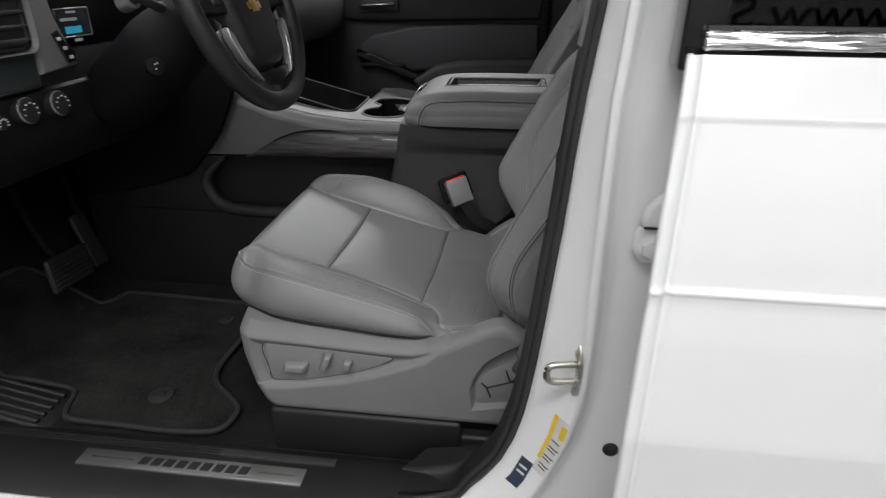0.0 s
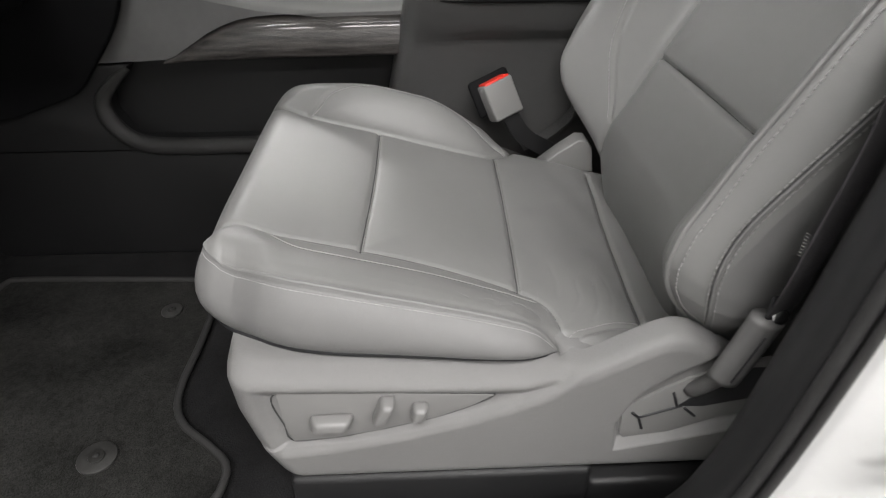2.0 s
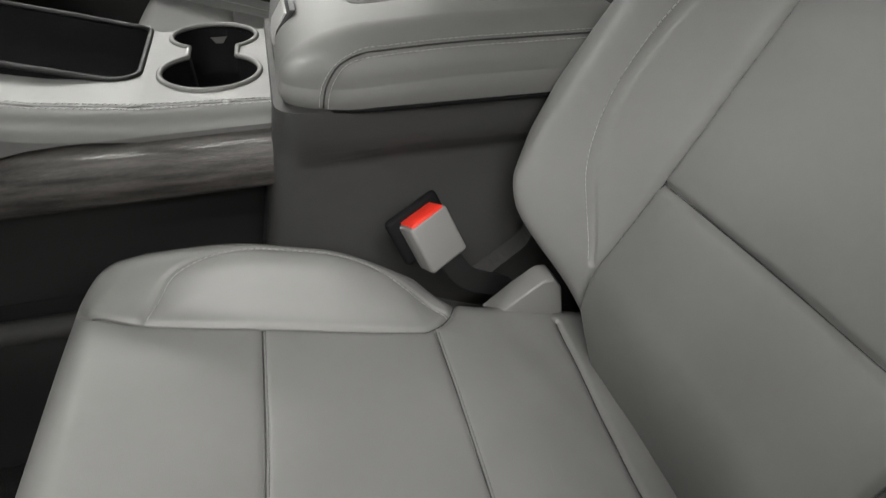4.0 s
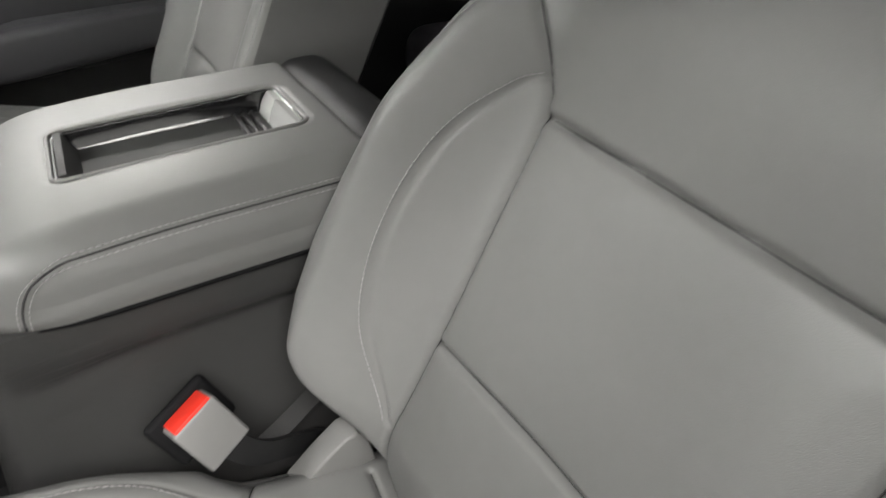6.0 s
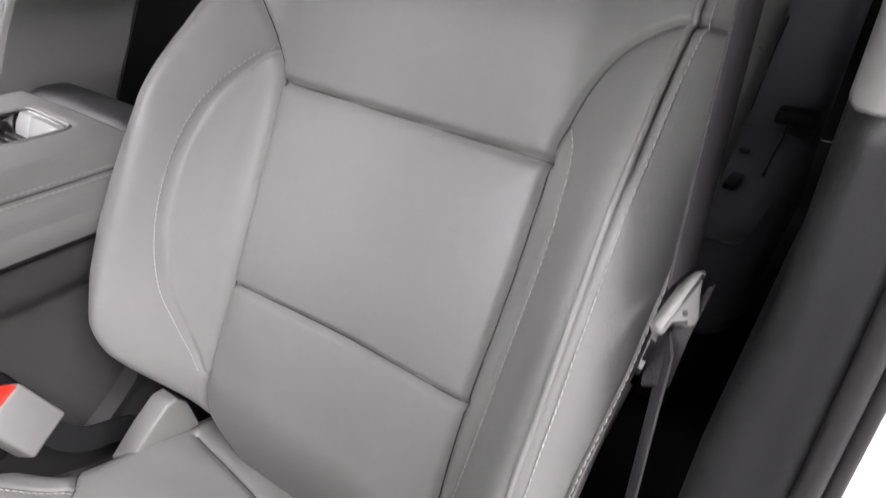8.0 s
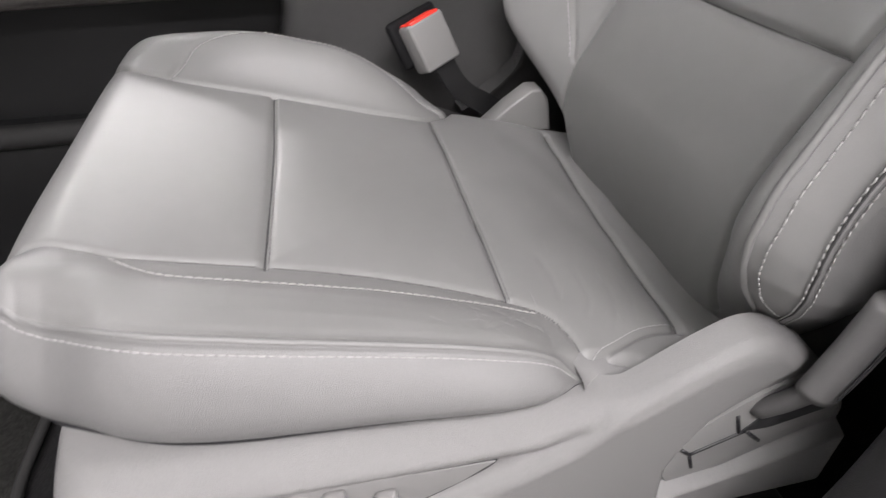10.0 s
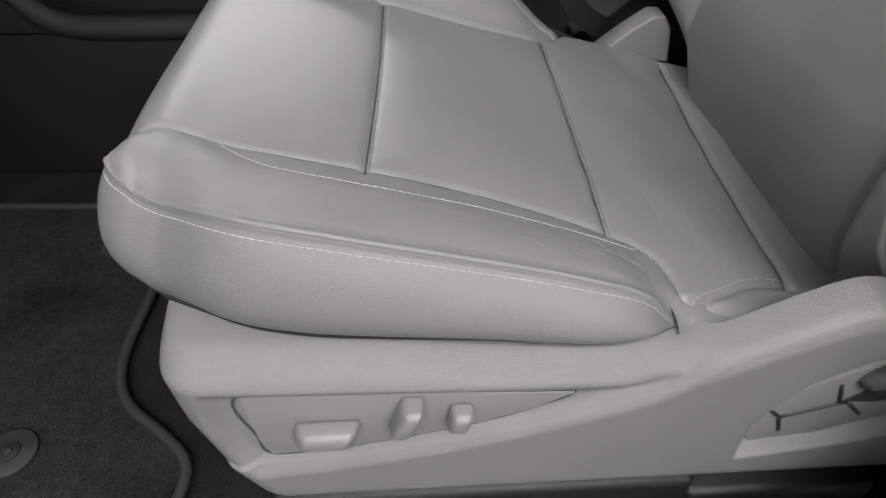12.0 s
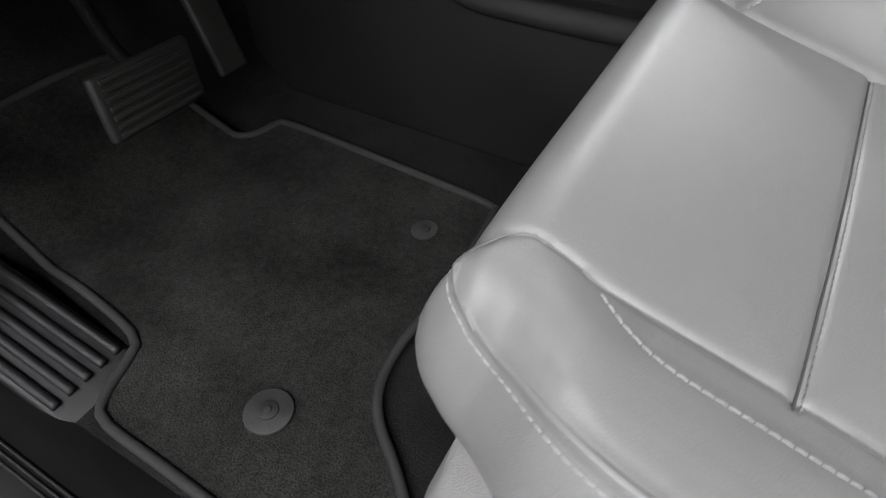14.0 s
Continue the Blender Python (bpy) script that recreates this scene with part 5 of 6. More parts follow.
part("screen_button", rbox(-0.7965, -0.7955, 1.107, 1.150, 1.3145, 1.3265, 0.0, 1), SCREEN_BLUE, cluster)
part("screen_foot", rbox(-0.7965, -0.7955, 1.126, 1.146, 1.300, 1.305, 0.0, 1), SCREEN_PALE, cluster)
obj("screen_frame", *tube([(-0.796, a, b) for a, b in [(1.090, 1.309), (1.175, 1.309), (1.177, 1.311), (1.177, 1.355), (1.175, 1.357), (1.090, 1.357), (1.088, 1.355), (1.088, 1.311)]], 0.0012, 6, True), SILVER, cluster)
for y, z, r in ((0.955, 1.207, 0.022), (1.029, 1.205, 0.022), (0.895, 1.20, 0.012)):
    disc("dial", -0.795, y, z, r, 0.03, DARK, dash, "black rotary switch", (1, 0, 0.15))
    disc("dial_ring", -0.781, y, z + 0.002, r * 0.98, 0.006, SILVER, dash, "bright ring", (1, 0, 0.15))
    disc("dial_face", -0.7785, y, z + 0.0024, r * 0.9, 0.006, INK, dash, "", (1, 0, 0.15))
    for k in range(7):
        an = -0.3 + k * 0.6
        yy, zz = y + math.cos(an) * r * 0.68, z + math.sin(an) * r * 0.68
        part("dial_mark", rbox(-0.7755, -0.7735, yy - 0.0015, yy + 0.0015, zz - 0.001, zz + 0.001, 0.0, 1), PALE, dash)
part("knee_panel", prism([(-0.80, 1.235), (-0.792, 1.23), (-0.80, 1.16), (-0.85, 1.08), (-0.90, 1.06), (-0.90, 1.2)], "y", 0.85, 1.47, 0.012), DARK, dash)
part("screen_stack", rbox(-0.83, -0.79, 1.50, 1.80, 1.20, 1.44, 0.015), GLOSS, dash, "glossy black centre stack")
for k in range(5):
    part("stack_key", rbox(-0.794, -0.784, 1.53, 1.77, 1.215 + k * 0.03, 1.232 + k * 0.03, 0.003), SILVER if k % 2 else DARK_GREY, dash)
sec = smooth_line([(-0.86, 1.19, 0), (-0.74, 1.195, 0), (-0.675, 1.225, 0), (-0.65, 1.285, 0), (-0.665, 1.36, 0), (-0.74, 1.42, 0), (-0.86, 1.44, 0)], 0.02)[:, :2]
part("passenger_pad", prism([tuple(p) for p in sec], "y", 1.84, 2.445, 0.02, 4), SLEEVE, dash, "grey dash pad before the passenger")

wheel = thing("steering_wheel", "black leather steering wheel with silver spokes and gold emblem", "steering wheel")
WC = Vector((-0.474, 1.142, 1.383))
wn = Vector((0.95, 0, 0.31)).normalized()
wu = Vector((-0.31, 0, 0.95)).normalized()
wr = Vector((0, 1, 0))
wm = Matrix((wr, wu, wn)).transposed().to_4x4()
wm.translation = WC
ring = [wm @ Vector((0.192 * math.cos(a), 0.192 * math.sin(a) * 0.985, 0)) for a in np.linspace(0, 2 * math.pi, 72, endpoint=False)]
obj("rim", *tube(ring, 0.0170, 16, True), mat("black_wheel_leather", (0.02, 0.02, 0.02), 0.42, grain=0.25, scale=500, cell=True), wheel, "black leather rim")
bm = rbox(-0.098, 0.098, -0.128, 0.062, -0.045, 0.016, 0.03, 5)
for v in bm.verts:
    v.co.x *= 1 - 0.3 * max(0, -v.co.y - 0.03) / 0.098
bmesh.ops.transform(bm, matrix=wm, verts=bm.verts)
part("hub", bm, DARK, wheel, "black airbag hub")
for s in (-1, 1):
    bm = prism([(s * 0.06, -0.03), (s * 0.06, 0.045), (s * 0.172, 0.02), (s * 0.174, -0.025)], "z", -0.02, 0.004, 0.005)
    bmesh.ops.transform(bm, matrix=wm, verts=bm.verts)
    part("spoke", bm, DARK, wheel)
    bm = prism([(s * 0.122, -0.050), (s * 0.110, -0.060), (s * 0.098, -0.098), (s * 0.065, -0.147), (s * 0.078, -0.140), (s * 0.110, -0.104), (s * 0.124, -0.066)], "z", -0.004, 0.012, 0.004)
    bmesh.ops.transform(bm, matrix=wm, verts=bm.verts)
    part("spoke_trim", bm, SILVER, wheel, "silver spoke trim")
    bm = prism([(s * 0.150, -0.02), (s * 0.085, -0.05), (s * 0.088, -0.10), (s * 0.06, -0.15), (s * 0.14, -0.11), (s * 0.165, -0.075)], "z", -0.016, -0.002, 0.004)
    bmesh.ops.transform(bm, matrix=wm, verts=bm.verts)
    part("spoke_recess", bm, GLOSS, wheel, "gloss black spoke recess")
    for k in range(3):
        part("spoke_button", rbox(s * 0.115 - 0.012, s * 0.115 + 0.012, -0.015 + k * 0.016, -0.004 + k * 0.016, 0.002, 0.008, 0.002, 2, wm), DARK_GREY, wheel)
bm = prism([(-0.085, -0.132), (0.085, -0.132), (0.135, -0.125), (0.11, -0.160), (0.05, -0.180), (-0.05, -0.180), (-0.11, -0.160)], "z", -0.014, 0.004, 0.005)
bmesh.ops.transform(bm, matrix=wm, verts=bm.verts)
part("lower_spoke", bm, GLOSS, wheel, "gloss black lower spoke")
bm = prism([(-0.024, -0.005), (-0.010, -0.005), (-0.010, -0.010), (0.014, -0.010), (0.014, -0.005), (0.026, -0.005), (0.022, 0.006), (0.010, 0.006), (0.010, 0.010), (-0.012, 0.010), (-0.012, 0.006), (-0.026, 0.006)], "z", 0.015, 0.019, 0.001)
bmesh.ops.transform(bm, matrix=wm @ Matrix.Translation((-0.004, -0.024, 0)), verts=bm.verts)
part("emblem", bm, GOLD, wheel, "small gold emblem")
column = thing("steering_column", "black steering column cover behind the wheel", "steering column")
shaft = smooth_line([WC - wn * 0.05, WC - wn * 0.11 + Vector((0, 0, -0.012)), Vector((-0.66, 1.155, 1.268)), Vector((-0.79, 1.205, 1.185))], 0.012)
obj("column_cover", *tube(shaft, [0.046 + 0.026 * float(sstep(0.1, 0.45, k / len(shaft))) for k in range(len(shaft))], 28), BLACK, column)
b = WC - wn * 0.12
rod("stalk", [b, b + Vector((-0.02, -0.05, 0.02)), b + Vector((-0.05, -0.085, 0.045))], 0.008, DARK, column)
disc("key_cylinder", -0.70, 1.160, 1.368, 0.017, 0.03, SILVER, column, "bright key cylinder", (0.9, -0.3, 0.3))
disc("key_slot", -0.684, 1.155, 1.373, 0.009, 0.006, DARK, column, "", (0.9, -0.3, 0.3))
disc("tilt_switch", -0.62, 1.078, 1.266, 0.016, 0.016, BLACK, column, "", (0.7, -0.6, 0.2))
for a, b in ((0.003, 0.004), (-0.004, 0.003), (0.004, -0.004), (-0.003, -0.005)):
    disc("switch_dot", -0.613, 1.0725 + a, 1.2685 + b, 0.0014, 0.003, PALE, column, "", (0.7, -0.6, 0.2), 8, 0.0)

# ---- body shell ----
body = thing("car_body", "white painted car body shell with open driver doorway", "car", kind="structure")
RZ = [0.56, 0.62, 0.66, 0.70, 0.745, 0.79, 0.835, 0.88, 0.93, 1.0, 1.07, 1.13, 1.22, 1.30, 1.40, 1.60, 1.80]
SX = [-0.20, -0.11, -0.050, -0.012, 0.018, 0.036, 0.047, 0.054, 0.060, 0.067, 0.073, 0.079, 0.085, 0.092, 0.104, 0.135, 0.18]
DX = [-0.14, -0.03, 0.01, 0.045, 0.072, 0.088, 0.104, 0.113, 0.119, 0.121, 0.120, 0.119, 0.118, 0.118, 0.124, 0.155, 0.2]


def seal_x(z):
    return np.interp(z, RZ, SX)


def ridge_x(z):
    return np.interp(z, RZ, DX)


def jamb(z, t):
    """A point on the painted pillar, from the seal (0) over the ridge (1) to the door gap (2)."""
    a, b = seal_x(z), ridge_x(z)
    sec = [(0.0, a, 0.762), (0.12, a + (b - a) * 0.14, 0.748), (0.45, a + (b - a) * 0.45, 0.731), (0.8, a + (b - a) * 0.82, 0.712), (0.93, b - 0.004, 0.7035), (1.0, b, 0.701), (1.08, b + 0.005, 0.7025),
           (1.2, b + 0.014, 0.713), (1.4, b + 0.026, 0.7205), (1.7, b + 0.055, 0.7225), (2.0, b + 0.13, 0.7235)]
    k = [s[0] for s in sec]
    return np.interp(t, k, [s[1] for s in sec]), np.interp(t, k, [s[2] for s in sec]), z


zs = smooth_line([(z, 0, 0) for z in RZ], 0.012)[:, 0]
ts = np.r_[np.linspace(0, 0.8, 10), np.linspace(0.84, 1.2, 16), np.linspace(1.25, 2.0, 10)]
vs = [jamb(z, t) for z in zs for t in ts]
nt_ = len(ts)
fs = [(i * nt_ + j, i * nt_ + j + 1, (i + 1) * nt_ + j + 1, (i + 1) * nt_ + j) for i in range(len(zs) - 1) for j in range(nt_ - 1)]
obj("pillar_jamb", vs, fs, PAINT_SATIN, body, "white painted pillar jamb")
part("pillar_core", rbox(0.20, 0.32, 0.735, 0.80, 0.58, 1.82, 0.01), PAINT_SATIN, body)
# rubber seal of the doorway and the pillar's inner trim
seal_line = [(np.interp(z, RZ, SX) - 0.004, 0.772, z) for z in np.linspace(1.8, 0.69, 40)] + [(-0.045, 0.77, 0.662), (-0.09, 0.768, 0.645), (-0.15, 0.764, 0.634)]
line = smooth_line(seal_line, 0.012)
TRIM = ((0.014, 0.768), (0.004, 0.7690), (-0.005, 0.7720), (-0.009, 0.7765), (-0.010, 0.781), (-0.0095, 0.786), (-0.0095, 0.792), (-0.011, 0.797), (-0.0105, 0.803), (-0.007, 0.811), (0.004, 0.8165), (0.014, 0.818), (0.26, 0.82))


def pillar_sheet(name, rows, proud, material, label):
    """The pillar's inner trim: one section swept along the seal."""
    vs = []
    for p in rows:
        reach = np.interp(p[2], [0.8, 0.92, 1.0, 1.1, 1.15, 1.20, 1.23, 1.35], [0.8265, 0.8265, 0.8245, 0.822, 0.8203, 0.8146, 0.8093, 0.808]) - 0.818
        s = np.clip((0.80 - p[2]) / 0.13, 0, 1)
        for dx, y in TRIM:
            y = y + reach * np.clip((y - 0.786) / 0.032, 0, 1) + (proud if y > 0.79 else -proud)
            if dx > 0.2:
                dx = 0.26 - 0.2 * np.clip((1.0 - p[2]) / 0.2, 0, 1)
            dx -= proud if dx < 0 else 0
            vs.append((p[0] + dx * (1 - 0.2 * s), y, p[2] + dx * 0.9 * s))
    m = len(TRIM)
    fs = [(i * m + j, (i + 1) * m + j, (i + 1) * m + j + 1, i * m + j + 1) for i in range(len(rows) - 1) for j in range(m - 1)]
    fs.append(tuple(range(m)))
    return obj(name, vs, fs, material, body, label)


pillar_sheet("pillar_trim", [p for p in line if p[2] < 1.352], 0.0, DARK, "dark grey pillar trim")
pillar_sheet("upper_pillar_trim", [p for p in line if p[2] > 1.339], 0.0018, PLASTIC_SMOOTH, "light grey upper pillar trim")
rod("door_seal", [(p[0] - 0.004, p[1] - 0.0062, p[2]) for p in seal_line], 0.0062, SEAL, body, "dark rubber door seal", n=14)
rod("seal_lip", [(p[0] + 0.001, p[1] - 0.0165, p[2]) for p in seal_line], 0.0040, SEAL, body, "thin outer seal lip", n=12)
# dark rod fills the groove between bulb and lip in place of its shade
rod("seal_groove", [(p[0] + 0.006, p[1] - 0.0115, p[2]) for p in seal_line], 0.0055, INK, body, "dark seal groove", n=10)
part("rocker", prism([(0.66, 0.40), (0.655, 0.57), (0.675, 0.612), (0.705, 0.628), (0.76, 0.622), (0.88, 0.57), (0.88, 0.40)], "x", -1.45, 2.1, 0.0), PAINT, body, "white painted rocker")
# outer shell that closes the cabin
part("roof", rbox(-0.53, 2.6, 0.78, 2.50, 1.86, 1.93, 0.03, 4), PAINT, body)
part("headliner", rbox(-0.50, 2.55, 0.80, 2.48, 1.82, 1.855, 0.01), HEADLINER, body)
part("right_side", rbox(-1.45, 2.6, 2.54, 2.62, 0.42, 1.36, 0.02), PAINT, body)
part("right_rail", rbox(-0.53, 2.6, 2.50, 2.58, 1.76, 1.90, 0.02), PAINT, body)
part("right_pillar", rbox(0.12, 0.32, 2.47, 2.56, 0.6, 1.85, 0.02), DARK_GREY, body)
part("tail", rbox(2.5, 2.6, 0.70, 2.6, 0.42, 1.34, 0.03), PAINT, body)
part("rear_quarter", rbox(1.30, 2.55, 0.66, 0.76, 0.42, 1.34, 0.03), PAINT, body)
part("bulkhead", rbox(-1.55, -1.45, 0.70, 2.6, 0.42, 1.36, 0.02), DARK, body)
part("front_fender", rbox(-2.55, -1.25, 0.62, 0.70, 0.55, 1.22, 0.03), PAINT, body)
part("front_fender", rbox(-2.55, -1.25, 2.56, 2.64, 0.55, 1.22, 0.03), PAINT, body)
part("bonnet", rbox(-2.6, -1.30, 0.66, 2.60, 1.22, 1.30, 0.03, 4), PAINT, body)
part("nose", rbox(-2.62, -2.5, 0.64, 2.62, 0.45, 1.24, 0.04, 4), PAINT, body)
for y in (0.72, 2.52):
    rod("windscreen_pillar", [(-1.45, y, 1.30), (-1.0, y, 1.58), (-0.50, y + (0.06 if y < 1 else -0.04), 1.88)], 0.035, PAINT, body)
    for x in (-1.95, 1.85):
        w = thing("road_wheel", "black tyre on a silver rim under the white car", "wheel", "road wheels")
        ob = disc("tyre", x, y, 0.4, 0.4, 0.24, RUBBER, w, "", (0, 1, 0), 40, 0.04)
        disc("wheel_rim", x, y + (-0.09 if y < 1 else 0.09), 0.4, 0.26, 0.08, SILVER, ob, "", (0, 1, 0), 32, 0.01)
ws = obj("windscreen", [(-1.43, 0.74, 1.31), (-1.43, 2.52, 1.31), (-0.54, 2.46, 1.87), (-0.54, 0.80, 1.87), (-1.435, 0.74, 1.315), (-1.435, 2.52, 1.315), (-0.545, 2.46, 1.875), (-0.545, 0.80, 1.875)],
         [(0, 1, 2, 3), (7, 6, 5, 4), (0, 4, 5, 1), (1, 5, 6, 2), (2, 6, 7, 3), (3, 7, 4, 0)], CLEAR, body, smooth=False)
ws.visible_shadow = False

# dark linings added to cut light bounced off the white shell
part("side_lining", rbox(0.13, 2.5, 2.485, 2.535, 0.60, 1.37, 0.02), DARK, body, "dark cabin side lining")
part("tail_lining", rbox(2.40, 2.49, 0.80, 2.50, 0.60, 1.34, 0.02), DARK, body)
for x in (2.52, 1.30):
    part("rear_pillar", rbox(x - 0.04, x + 0.05, 0.70, 0.80, 1.30, 1.87, 0.02), PAINT, body)
part("quarter_lining", rbox(1.30, 2.45, 0.77, 0.82, 0.60, 1.34, 0.02), DARK, body)
part("door_lining", rbox(-1.05, 0.12, 2.525, 2.538, 0.60, 1.37, 0.0), DARK, body)

# striker
part("striker_plate", prism([(-0.012, -0.032), (-0.003, -0.040), (0.006, -0.032), (0.011, -0.010), (0.012, 0.015), (0.006, 0.034), (-0.003, 0.040), (-0.009, 0.032), (-0.012, 0.008)], "z", 0.0, 0.004, 0.001), STEEL, body, "plated striker plate").matrix_world = Matrix.Translation((0.115, 0.7065, 0.953)) @ pose(0, 0, 0, 90, 0, -80)
q = Matrix.Translation((0.115, 0.7065, 0.953)) @ pose(0, 0, 0, 90, 0, -80)
rod("striker_loop", [q @ Vector(p) for p in ((0.0, 0.013, 0.002), (0.0, 0.013, 0.02), (0.0, 0.012, 0.036), (0.0, 0.006, 0.042), (0.0, -0.006, 0.042), (0.0, -0.012, 0.036), (0.0, -0.013, 0.02), (0.0, -0.013, 0.002))], 0.0048, STEEL, body, "plated striker loop")
for dz in (0.027, -0.029):
    p = q @ Vector((0.0, dz, 0.004))
    disc("striker_bolt", p.x, p.y, p.z, 0.007, 0.006, STEEL, body, "", q.to_3x3() @ Vector((0, 0, 1)), 6, 0.001)


def sticker(name, z0, z1, t0, t1, slant, material, lift=0.0008, label=""):
    vs, fs = [], []
    for i in range(9):
        for j in range(7):
            z = z0 + (z1 - z0) * i / 8
            t = t0 + (t1 - t0) * j / 6
            p = jamb(z + slant * (t - t0), t)
            vs.append((p[0] - lift * 0.6, p[1] - lift, p[2]))
    fs = [(i * 7 + j, i * 7 + j + 1, (i + 1) * 7 + j + 1, (i + 1) * 7 + j) for i in range(8) for j in range(6)]
    return obj(name, vs, fs, material, body, label)


sticker("tyre_label", 0.775, 0.872, 0.68, 0.98, 0.0, PAPER, label="pale tyre label with a yellow band")
sticker("label_band", 0.797, 0.874, 0.655, 0.735, 0.0, YELLOW, 0.0014)
sticker("label_patch", 0.842, 0.864, 0.86, 0.985, 0.0, YELLOW, 0.0014)
for k in range(11):
    sticker("print_row", 0.780 + k * 0.0052, 0.7818 + k * 0.0052, 0.755, 0.90 + 0.05 * ((k * 7) % 3), 0.0, BINDING if k % 3 else PALE, 0.0014)
sticker("info_label", 0.732, 0.781, 0.38, 0.68, 0.0, NAVY, label="small navy information label")
for k in range(2):
    sticker("print_row", 0.765 - 0.010 * k, 0.769 - 0.010 * k, 0.44, 0.63, 0.0, PALE, 0.0014)

# ---- rear door ----
door = thing("rear_door", "closed white rear car door with chrome belt strip and dark glass", "car door")
DZ = [0.56, 0.70, 0.85, 1.00, 1.10, 1.124, 1.1445, 1.1465, 1.1485, 1.1505, 1.153, 1.18, 1.23, 1.29, 1.2985, 1.301, 1.304, 1.32, 1.352]
DY = [0.550, 0.535, 0.530, 0.535, 0.557, 0.564, 0.5695, 0.569, 0.5682, 0.5698, 0.573, 0.5815, 0.599, 0.6215, 0.6245, 0.6240, 0.6262, 0.635, 0.655]
vs, fs = [], []
zz = np.unique(np.r_[np.linspace(0.56, 1.352, 70), DZ])
DXS = [(0.27, 0.14), (0.215, 0.055), (0.196, 0.03), (0.184, 0.012), (0.177, 0.004), (0.1765, 0.0), (0.178, -0.003), (0.181, -0.0035), (0.186, -0.0030), (0.1905, -0.0005), (0.1920, 0.0030), (0.1945, 0.0032), (0.1965, 0.0005), (0.20, 0.0), (0.30, 0.0), (0.5, 0.0), (0.8, 0.0), (1.0, 0.0), (1.295, 0.002)]
for z in zz:
    y = np.interp(z, DZ, DY)
    lead = np.interp(z, [0.56, 0.70, 0.85, 1.0, 1.1, 1.2, 1.3, 1.352], [-0.034, -0.038, -0.0394, -0.0382, -0.0326, -0.0247, -0.0152, -0.008])
    for x, d in DXS:
        vs.append((x + lead * min(1.0, max(0.0, (0.5 - x) / 0.3)) * (d < 0.1), y + d, z))
w_ = len(DXS)
fs = [(i * w_ + j, i * w_ + j + 1, (i + 1) * w_ + j + 1, (i + 1) * w_ + j) for i in range(len(zz) - 1) for j in range(w_ - 1)]
obj("door_skin", vs, fs, PAINT, door, "white painted door skin")
part("door_core", rbox(0.24, 1.28, 0.70, 0.78, 0.58, 1.33, 0.01), DARK_GREY, door)
part("belt_gap", rbox(0.185, 1.29, 0.664, 0.70, 1.345, 1.356, 0.001), INK, door)
part("chrome_strip", rbox(0.182, 1.29, 0.6545, 0.675, 1.3545, 1.3735, 0.004, 4), CHROME_STRIP, door, "chrome belt strip")
part("glass_seal", rbox(0.185, 1.29, 0.664, 0.69, 1.372, 1.3765, 0.001), RUBBER, door)
pane = part("window_pane", rbox(0.20, 1.27, 0.672, 0.677, 1.37, 1.80, 0.0), PRIVACY, door, "dark tinted window glass")
part("window_post", rbox(0.165, 0.205, 0.668, 0.71, 1.335, 1.82, 0.004), GLOSS, door, "gloss black window post")
part("window_rail", rbox(0.165, 1.29, 0.675, 0.73, 1.79, 1.84, 0.01), GLOSS, door)
part("glass_run", rbox(0.285, 0.295, 0.678, 0.69, 1.375, 1.79, 0.001), RUBBER, door)
hinge = part("hinge_leaf", prism([(0.163, 1.165), (0.168, 1.182), (0.183, 1.198), (0.21, 1.207), (0.24, 1.207), (0.24, 1.160), (0.165, 1.160)], "y", 0.700, 0.718, 0.004, 3), PAINT_SATIN, door, "white painted hinge leaf")
part("hinge_plate", prism([(0.158, 1.128), (0.158, 1.148), (0.163, 1.156), (0.24, 1.156), (0.24, 1.112), (0.168, 1.112)], "y", 0.709, 0.719, 0.003, 3), PAINT_SATIN, door, "white painted hinge plate")
disc("hinge_bolt", 0.178, 0.706, 1.132, 0.012, 0.012, PAINT_SATIN, hinge, "", (0, -1, 0), 6, 0.002)
disc("hinge_washer", 0.178, 0.7085, 1.132, 0.016, 0.004, PAINT_SATIN, hinge, "", (0, -1, 0), 20, 0.001)
rod("hinge_slit", [(0.166, 0.7045, 1.1585), (0.19, 0.7035, 1.1585), (0.235, 0.7035, 1.1585)], 0.0016, INK, hinge, n=6)
plug = disc("rubber_plug", 0.172, 0.7225, 0.817, 0.011, 0.006, RUBBER, None, "", (0, -1, 0), 20, 0.002)
tagged(plug, "small black rubber plug in the white pillar jamb", "plug")

boot = thing("wiring_boot", "black rubber wiring boot between pillar and rear door", "wiring boot")
part("boot_box", rbox(0.197, 0.26, 0.700, 0.7225, 0.955, 1.045, 0.007), RUBBER, boot)
part("boot_catch", rbox(0.199, 0.206, 0.6975, 0.702, 0.985, 1.01, 0.002, 2), RUBBER, boot)
for k in range(10):
    disc("boot_fold", 0.214 + 0.002 * k, 0.709, 0.95 - 0.0095 * k, 0.016 if k % 2 else 0.013, 0.0055, RUBBER, boot, "", (0.2, 0, -1), 18, 0.002)
disc("hinge_bolt", 0.206, 0.7005, 1.188, 0.010, 0.010, PAINT_SATIN, hinge, "", (0, -1, 0), 6, 0.002)

# ---- sign on the hall wall, seen in the door glass ----
sign = thing("wall_sign", "black web address lettering on the pale hall wall", "sign")


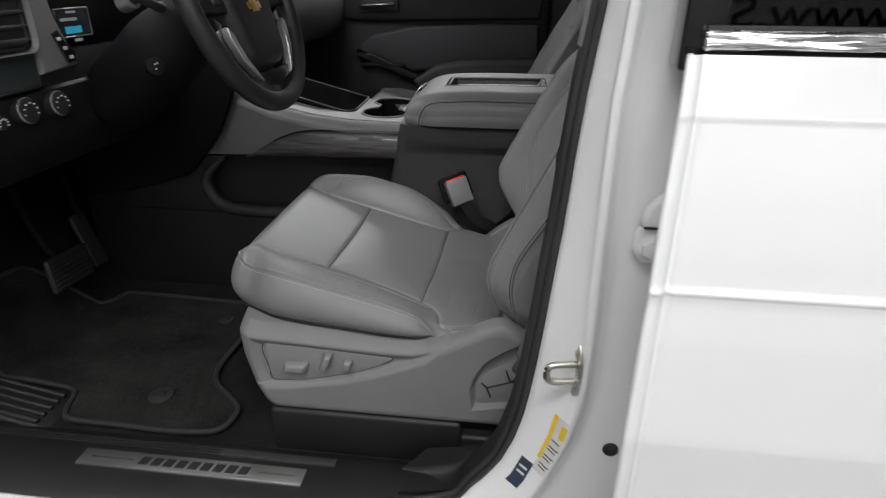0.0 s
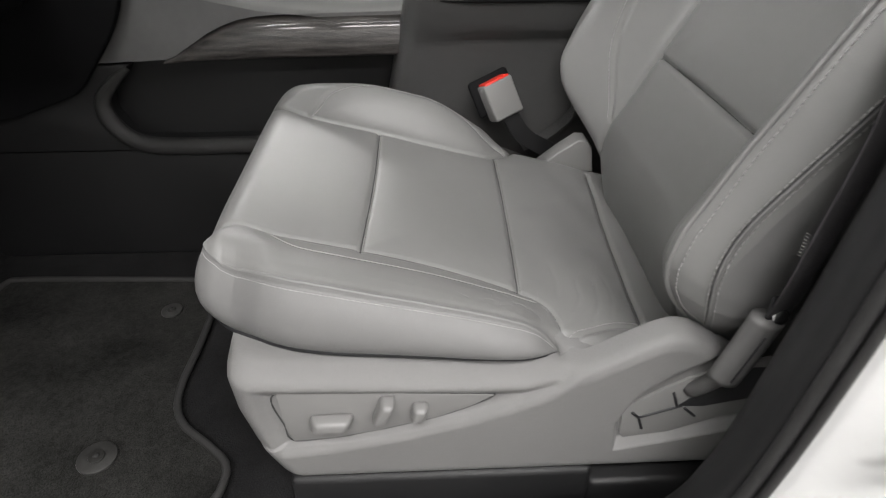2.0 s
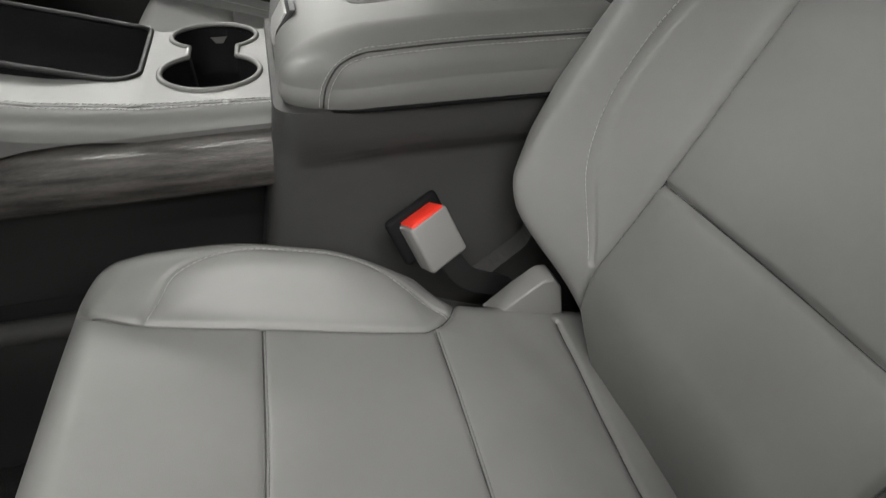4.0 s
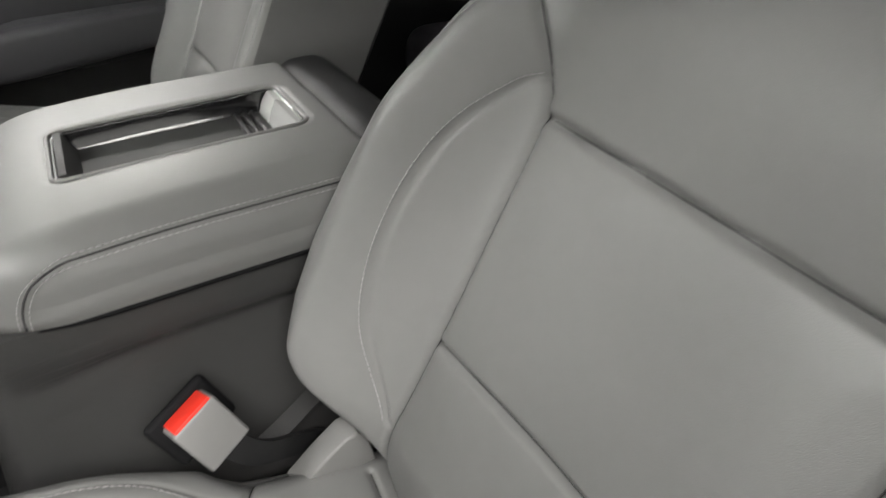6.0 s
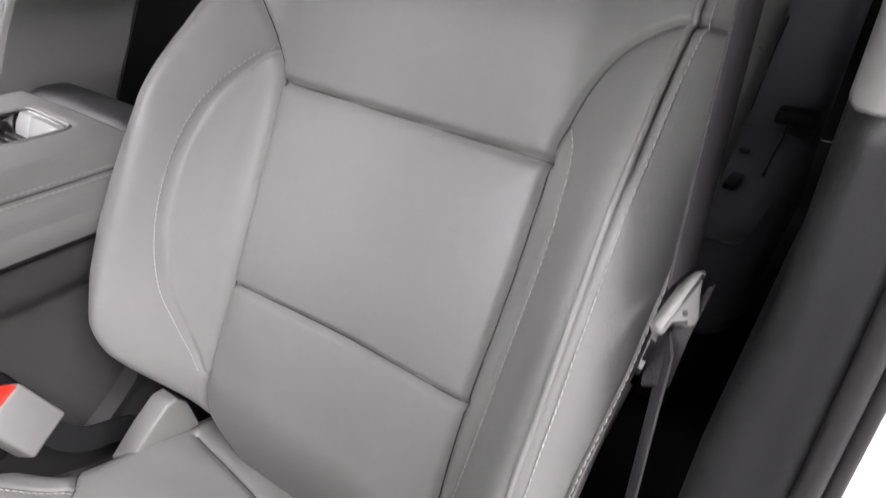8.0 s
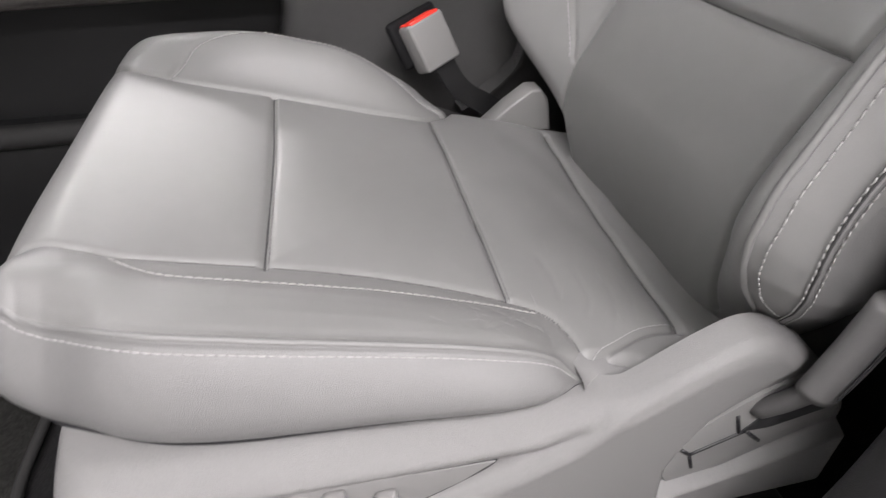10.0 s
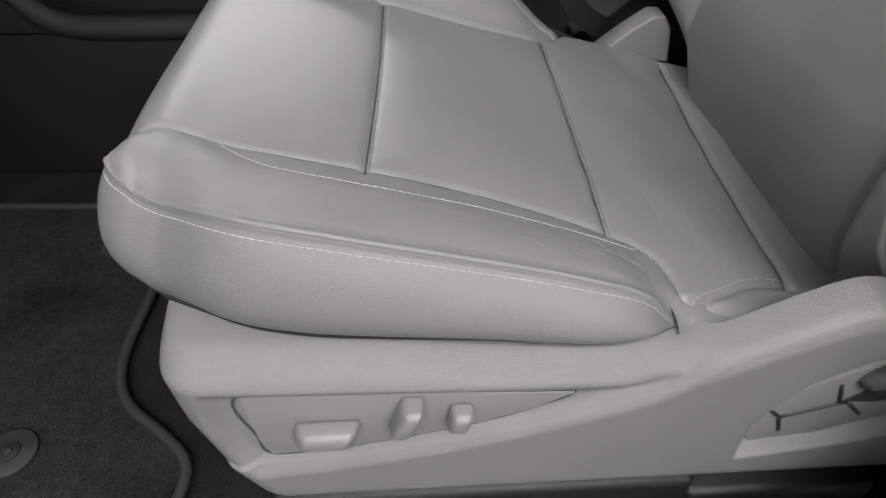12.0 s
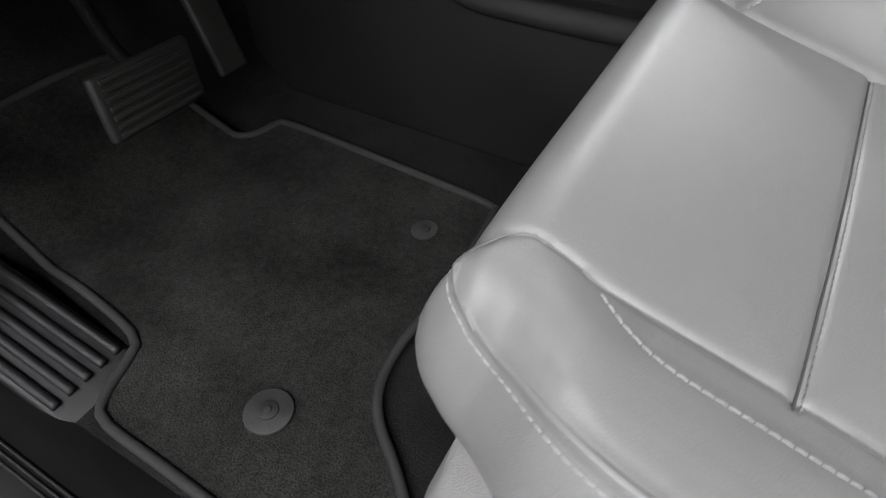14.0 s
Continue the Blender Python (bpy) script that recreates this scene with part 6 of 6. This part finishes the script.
def letters(text, x, z, size, parent):
    cu = bpy.data.curves.new("letters", "FONT")
    cu.body, cu.size, cu.extrude = text, size, 0.004
    tmp = new("letters", cu)
    me = bpy.data.meshes.new_from_object(tmp.evaluated_get(bpy.context.evaluated_depsgraph_get()))
    bpy.data.objects.remove(tmp)
    me.materials.clear()
    me.materials.append(INK)
    ob = new("letters", me)
    ob.parent = parent
    ob.matrix_world = Matrix.Translation((x, HY0 + 0.006, z)) @ pose(0, 0, 0, 90, 0, 180) @ Matrix.Diagonal((1.3, 1, 1, 1))
    return ob


letters("www.S", 2.86, 1.05, 0.33, sign)

# ---- passenger door and rear seats ----
pdoor = thing("passenger_door", "dark grey front passenger door panel with armrest and chrome handle", "car door")
part("door_panel", rbox(-1.05, 0.12, 2.47, 2.54, 0.62, 1.36, 0.02), DARK_GREY, pdoor)
part("upper_panel", prism([(-0.95, 1.27), (-0.55, 1.25), (0.08, 1.265), (0.1, 1.36), (-1.0, 1.36)], "y", 2.44, 2.48, 0.012), DARK, pdoor)
part("door_insert", prism([(-0.62, 1.15), (-0.55, 1.20), (-0.40, 1.235), (-0.1, 1.245), (0.08, 1.245), (0.09, 1.10), (-0.2, 1.09), (-0.40, 1.07)], "y", 2.435, 2.475, 0.012, 4), LEATHER_DARK, pdoor, "dark grey padded insert")
part("armrest", prism([(-0.38, 1.045), (-0.30, 1.10), (-0.2, 1.118), (0.08, 1.125), (0.09, 1.05), (-0.2, 1.02), (-0.36, 1.01)], "y", 2.36, 2.48, 0.02, 4), LEATHER_DARK, pdoor, "dark grey padded armrest")
part("door_wood", prism([(-0.62, 1.13), (-0.42, 1.045), (-0.2, 1.0), (0.09, 1.02), (0.09, 1.045), (-0.2, 1.03), (-0.38, 1.06), (-0.55, 1.14)], "y", 2.425, 2.475, 0.008), DARK, pdoor, "black door trim")
part("switch_bank", rbox(-0.60, -0.42, 2.425, 2.47, 1.085, 1.10, 0.006), DARK, pdoor)
rod("door_handle", [(-0.58, 2.43, 1.305), (-0.55, 2.418, 1.308), (-0.50, 2.418, 1.312), (-0.46, 2.43, 1.315)], 0.010, CHROME, pdoor, "chrome inner door handle", flat=0.6)
part("handle_cup", rbox(-0.60, -0.44, 2.432, 2.444, 1.285, 1.34, 0.012, 3), INK, pdoor)


REAR_LEATHER = mat("dark_blue_grey_leather", (0.15, 0.147, 0.165), 0.42, grain=0.2, scale=700, cell=True, vary=0.06)


def rear_chair(y0, label):
    ch = thing("rear_seat", label, "car seat", "rear seats")
    part("seat_cushion", rbox(0.62, 1.18, y0 - 0.29, y0 + 0.29, 0.80, 1.0, 0.06, 6), REAR_LEATHER, ch)
    part("seat_back", rbox(-0.28, 0.28, 0.0, 0.72, -0.16, 0.0, 0.05, 5, Matrix(((0, 0.4, -0.917, 1.12), (1, 0, 0, y0), (0, 0.917, 0.4, 0.92), (0, 0, 0, 1)))), REAR_LEATHER, ch)
    part("seat_plinth", rbox(0.68, 1.12, y0 - 0.22, y0 + 0.22, 0.598, 0.82, 0.02), DARK, ch)
    return ch


near_chair = rear_chair(1.16, "dark grey leather second row seat behind the driver")
rear_chair(2.12, "dark grey leather second row seat behind the passenger")
rod("back_seam", [(1.242, 1.004, 1.2), (1.206, 1.011, 1.118), (1.164, 1.015, 1.022)], 0.0028, INK, near_chair, n=6)
rod("cushion_seam", [(1.158, 0.936, 1.011), (1.02, 0.930, 1.0), (0.887, 0.922, 0.999)], 0.0024, INK, near_chair, n=6)
part("back_slot", rbox(1.13, 1.185, 0.888, 0.962, 1.016, 1.044, 0.006, 2), INK, near_chair, "dark slot at the foot of the seat back")
disc("release_knob", 0.981, 0.976, 1.002, 0.010, 0.008, DARK, near_chair, "small round knob")
part("belt_stub", rbox(0.79, 0.85, 0.945, 0.966, 0.998, 1.010, 0.004, 2), INK, near_chair, "black belt stub")
for k in range(2):
    rod("cushion_welt", [(0.80 - 0.004 * k, 0.8905, 0.984), (0.72, 0.889 + 0.001 * k, 0.984), (0.66, 0.897, 0.984), (0.640, 0.918, 0.984), (0.632, 0.97, 0.985)], 0.0022, THREAD_GREY if k else REAR_LEATHER, near_chair, n=6)
rdoor = tagged(part("rear_door_lining", rbox(0.34, 1.28, 0.78, 0.82, 0.62, 1.34, 0.02), DARK_GREY), "dark inner lining of the rear door", "door lining", kind="structure")
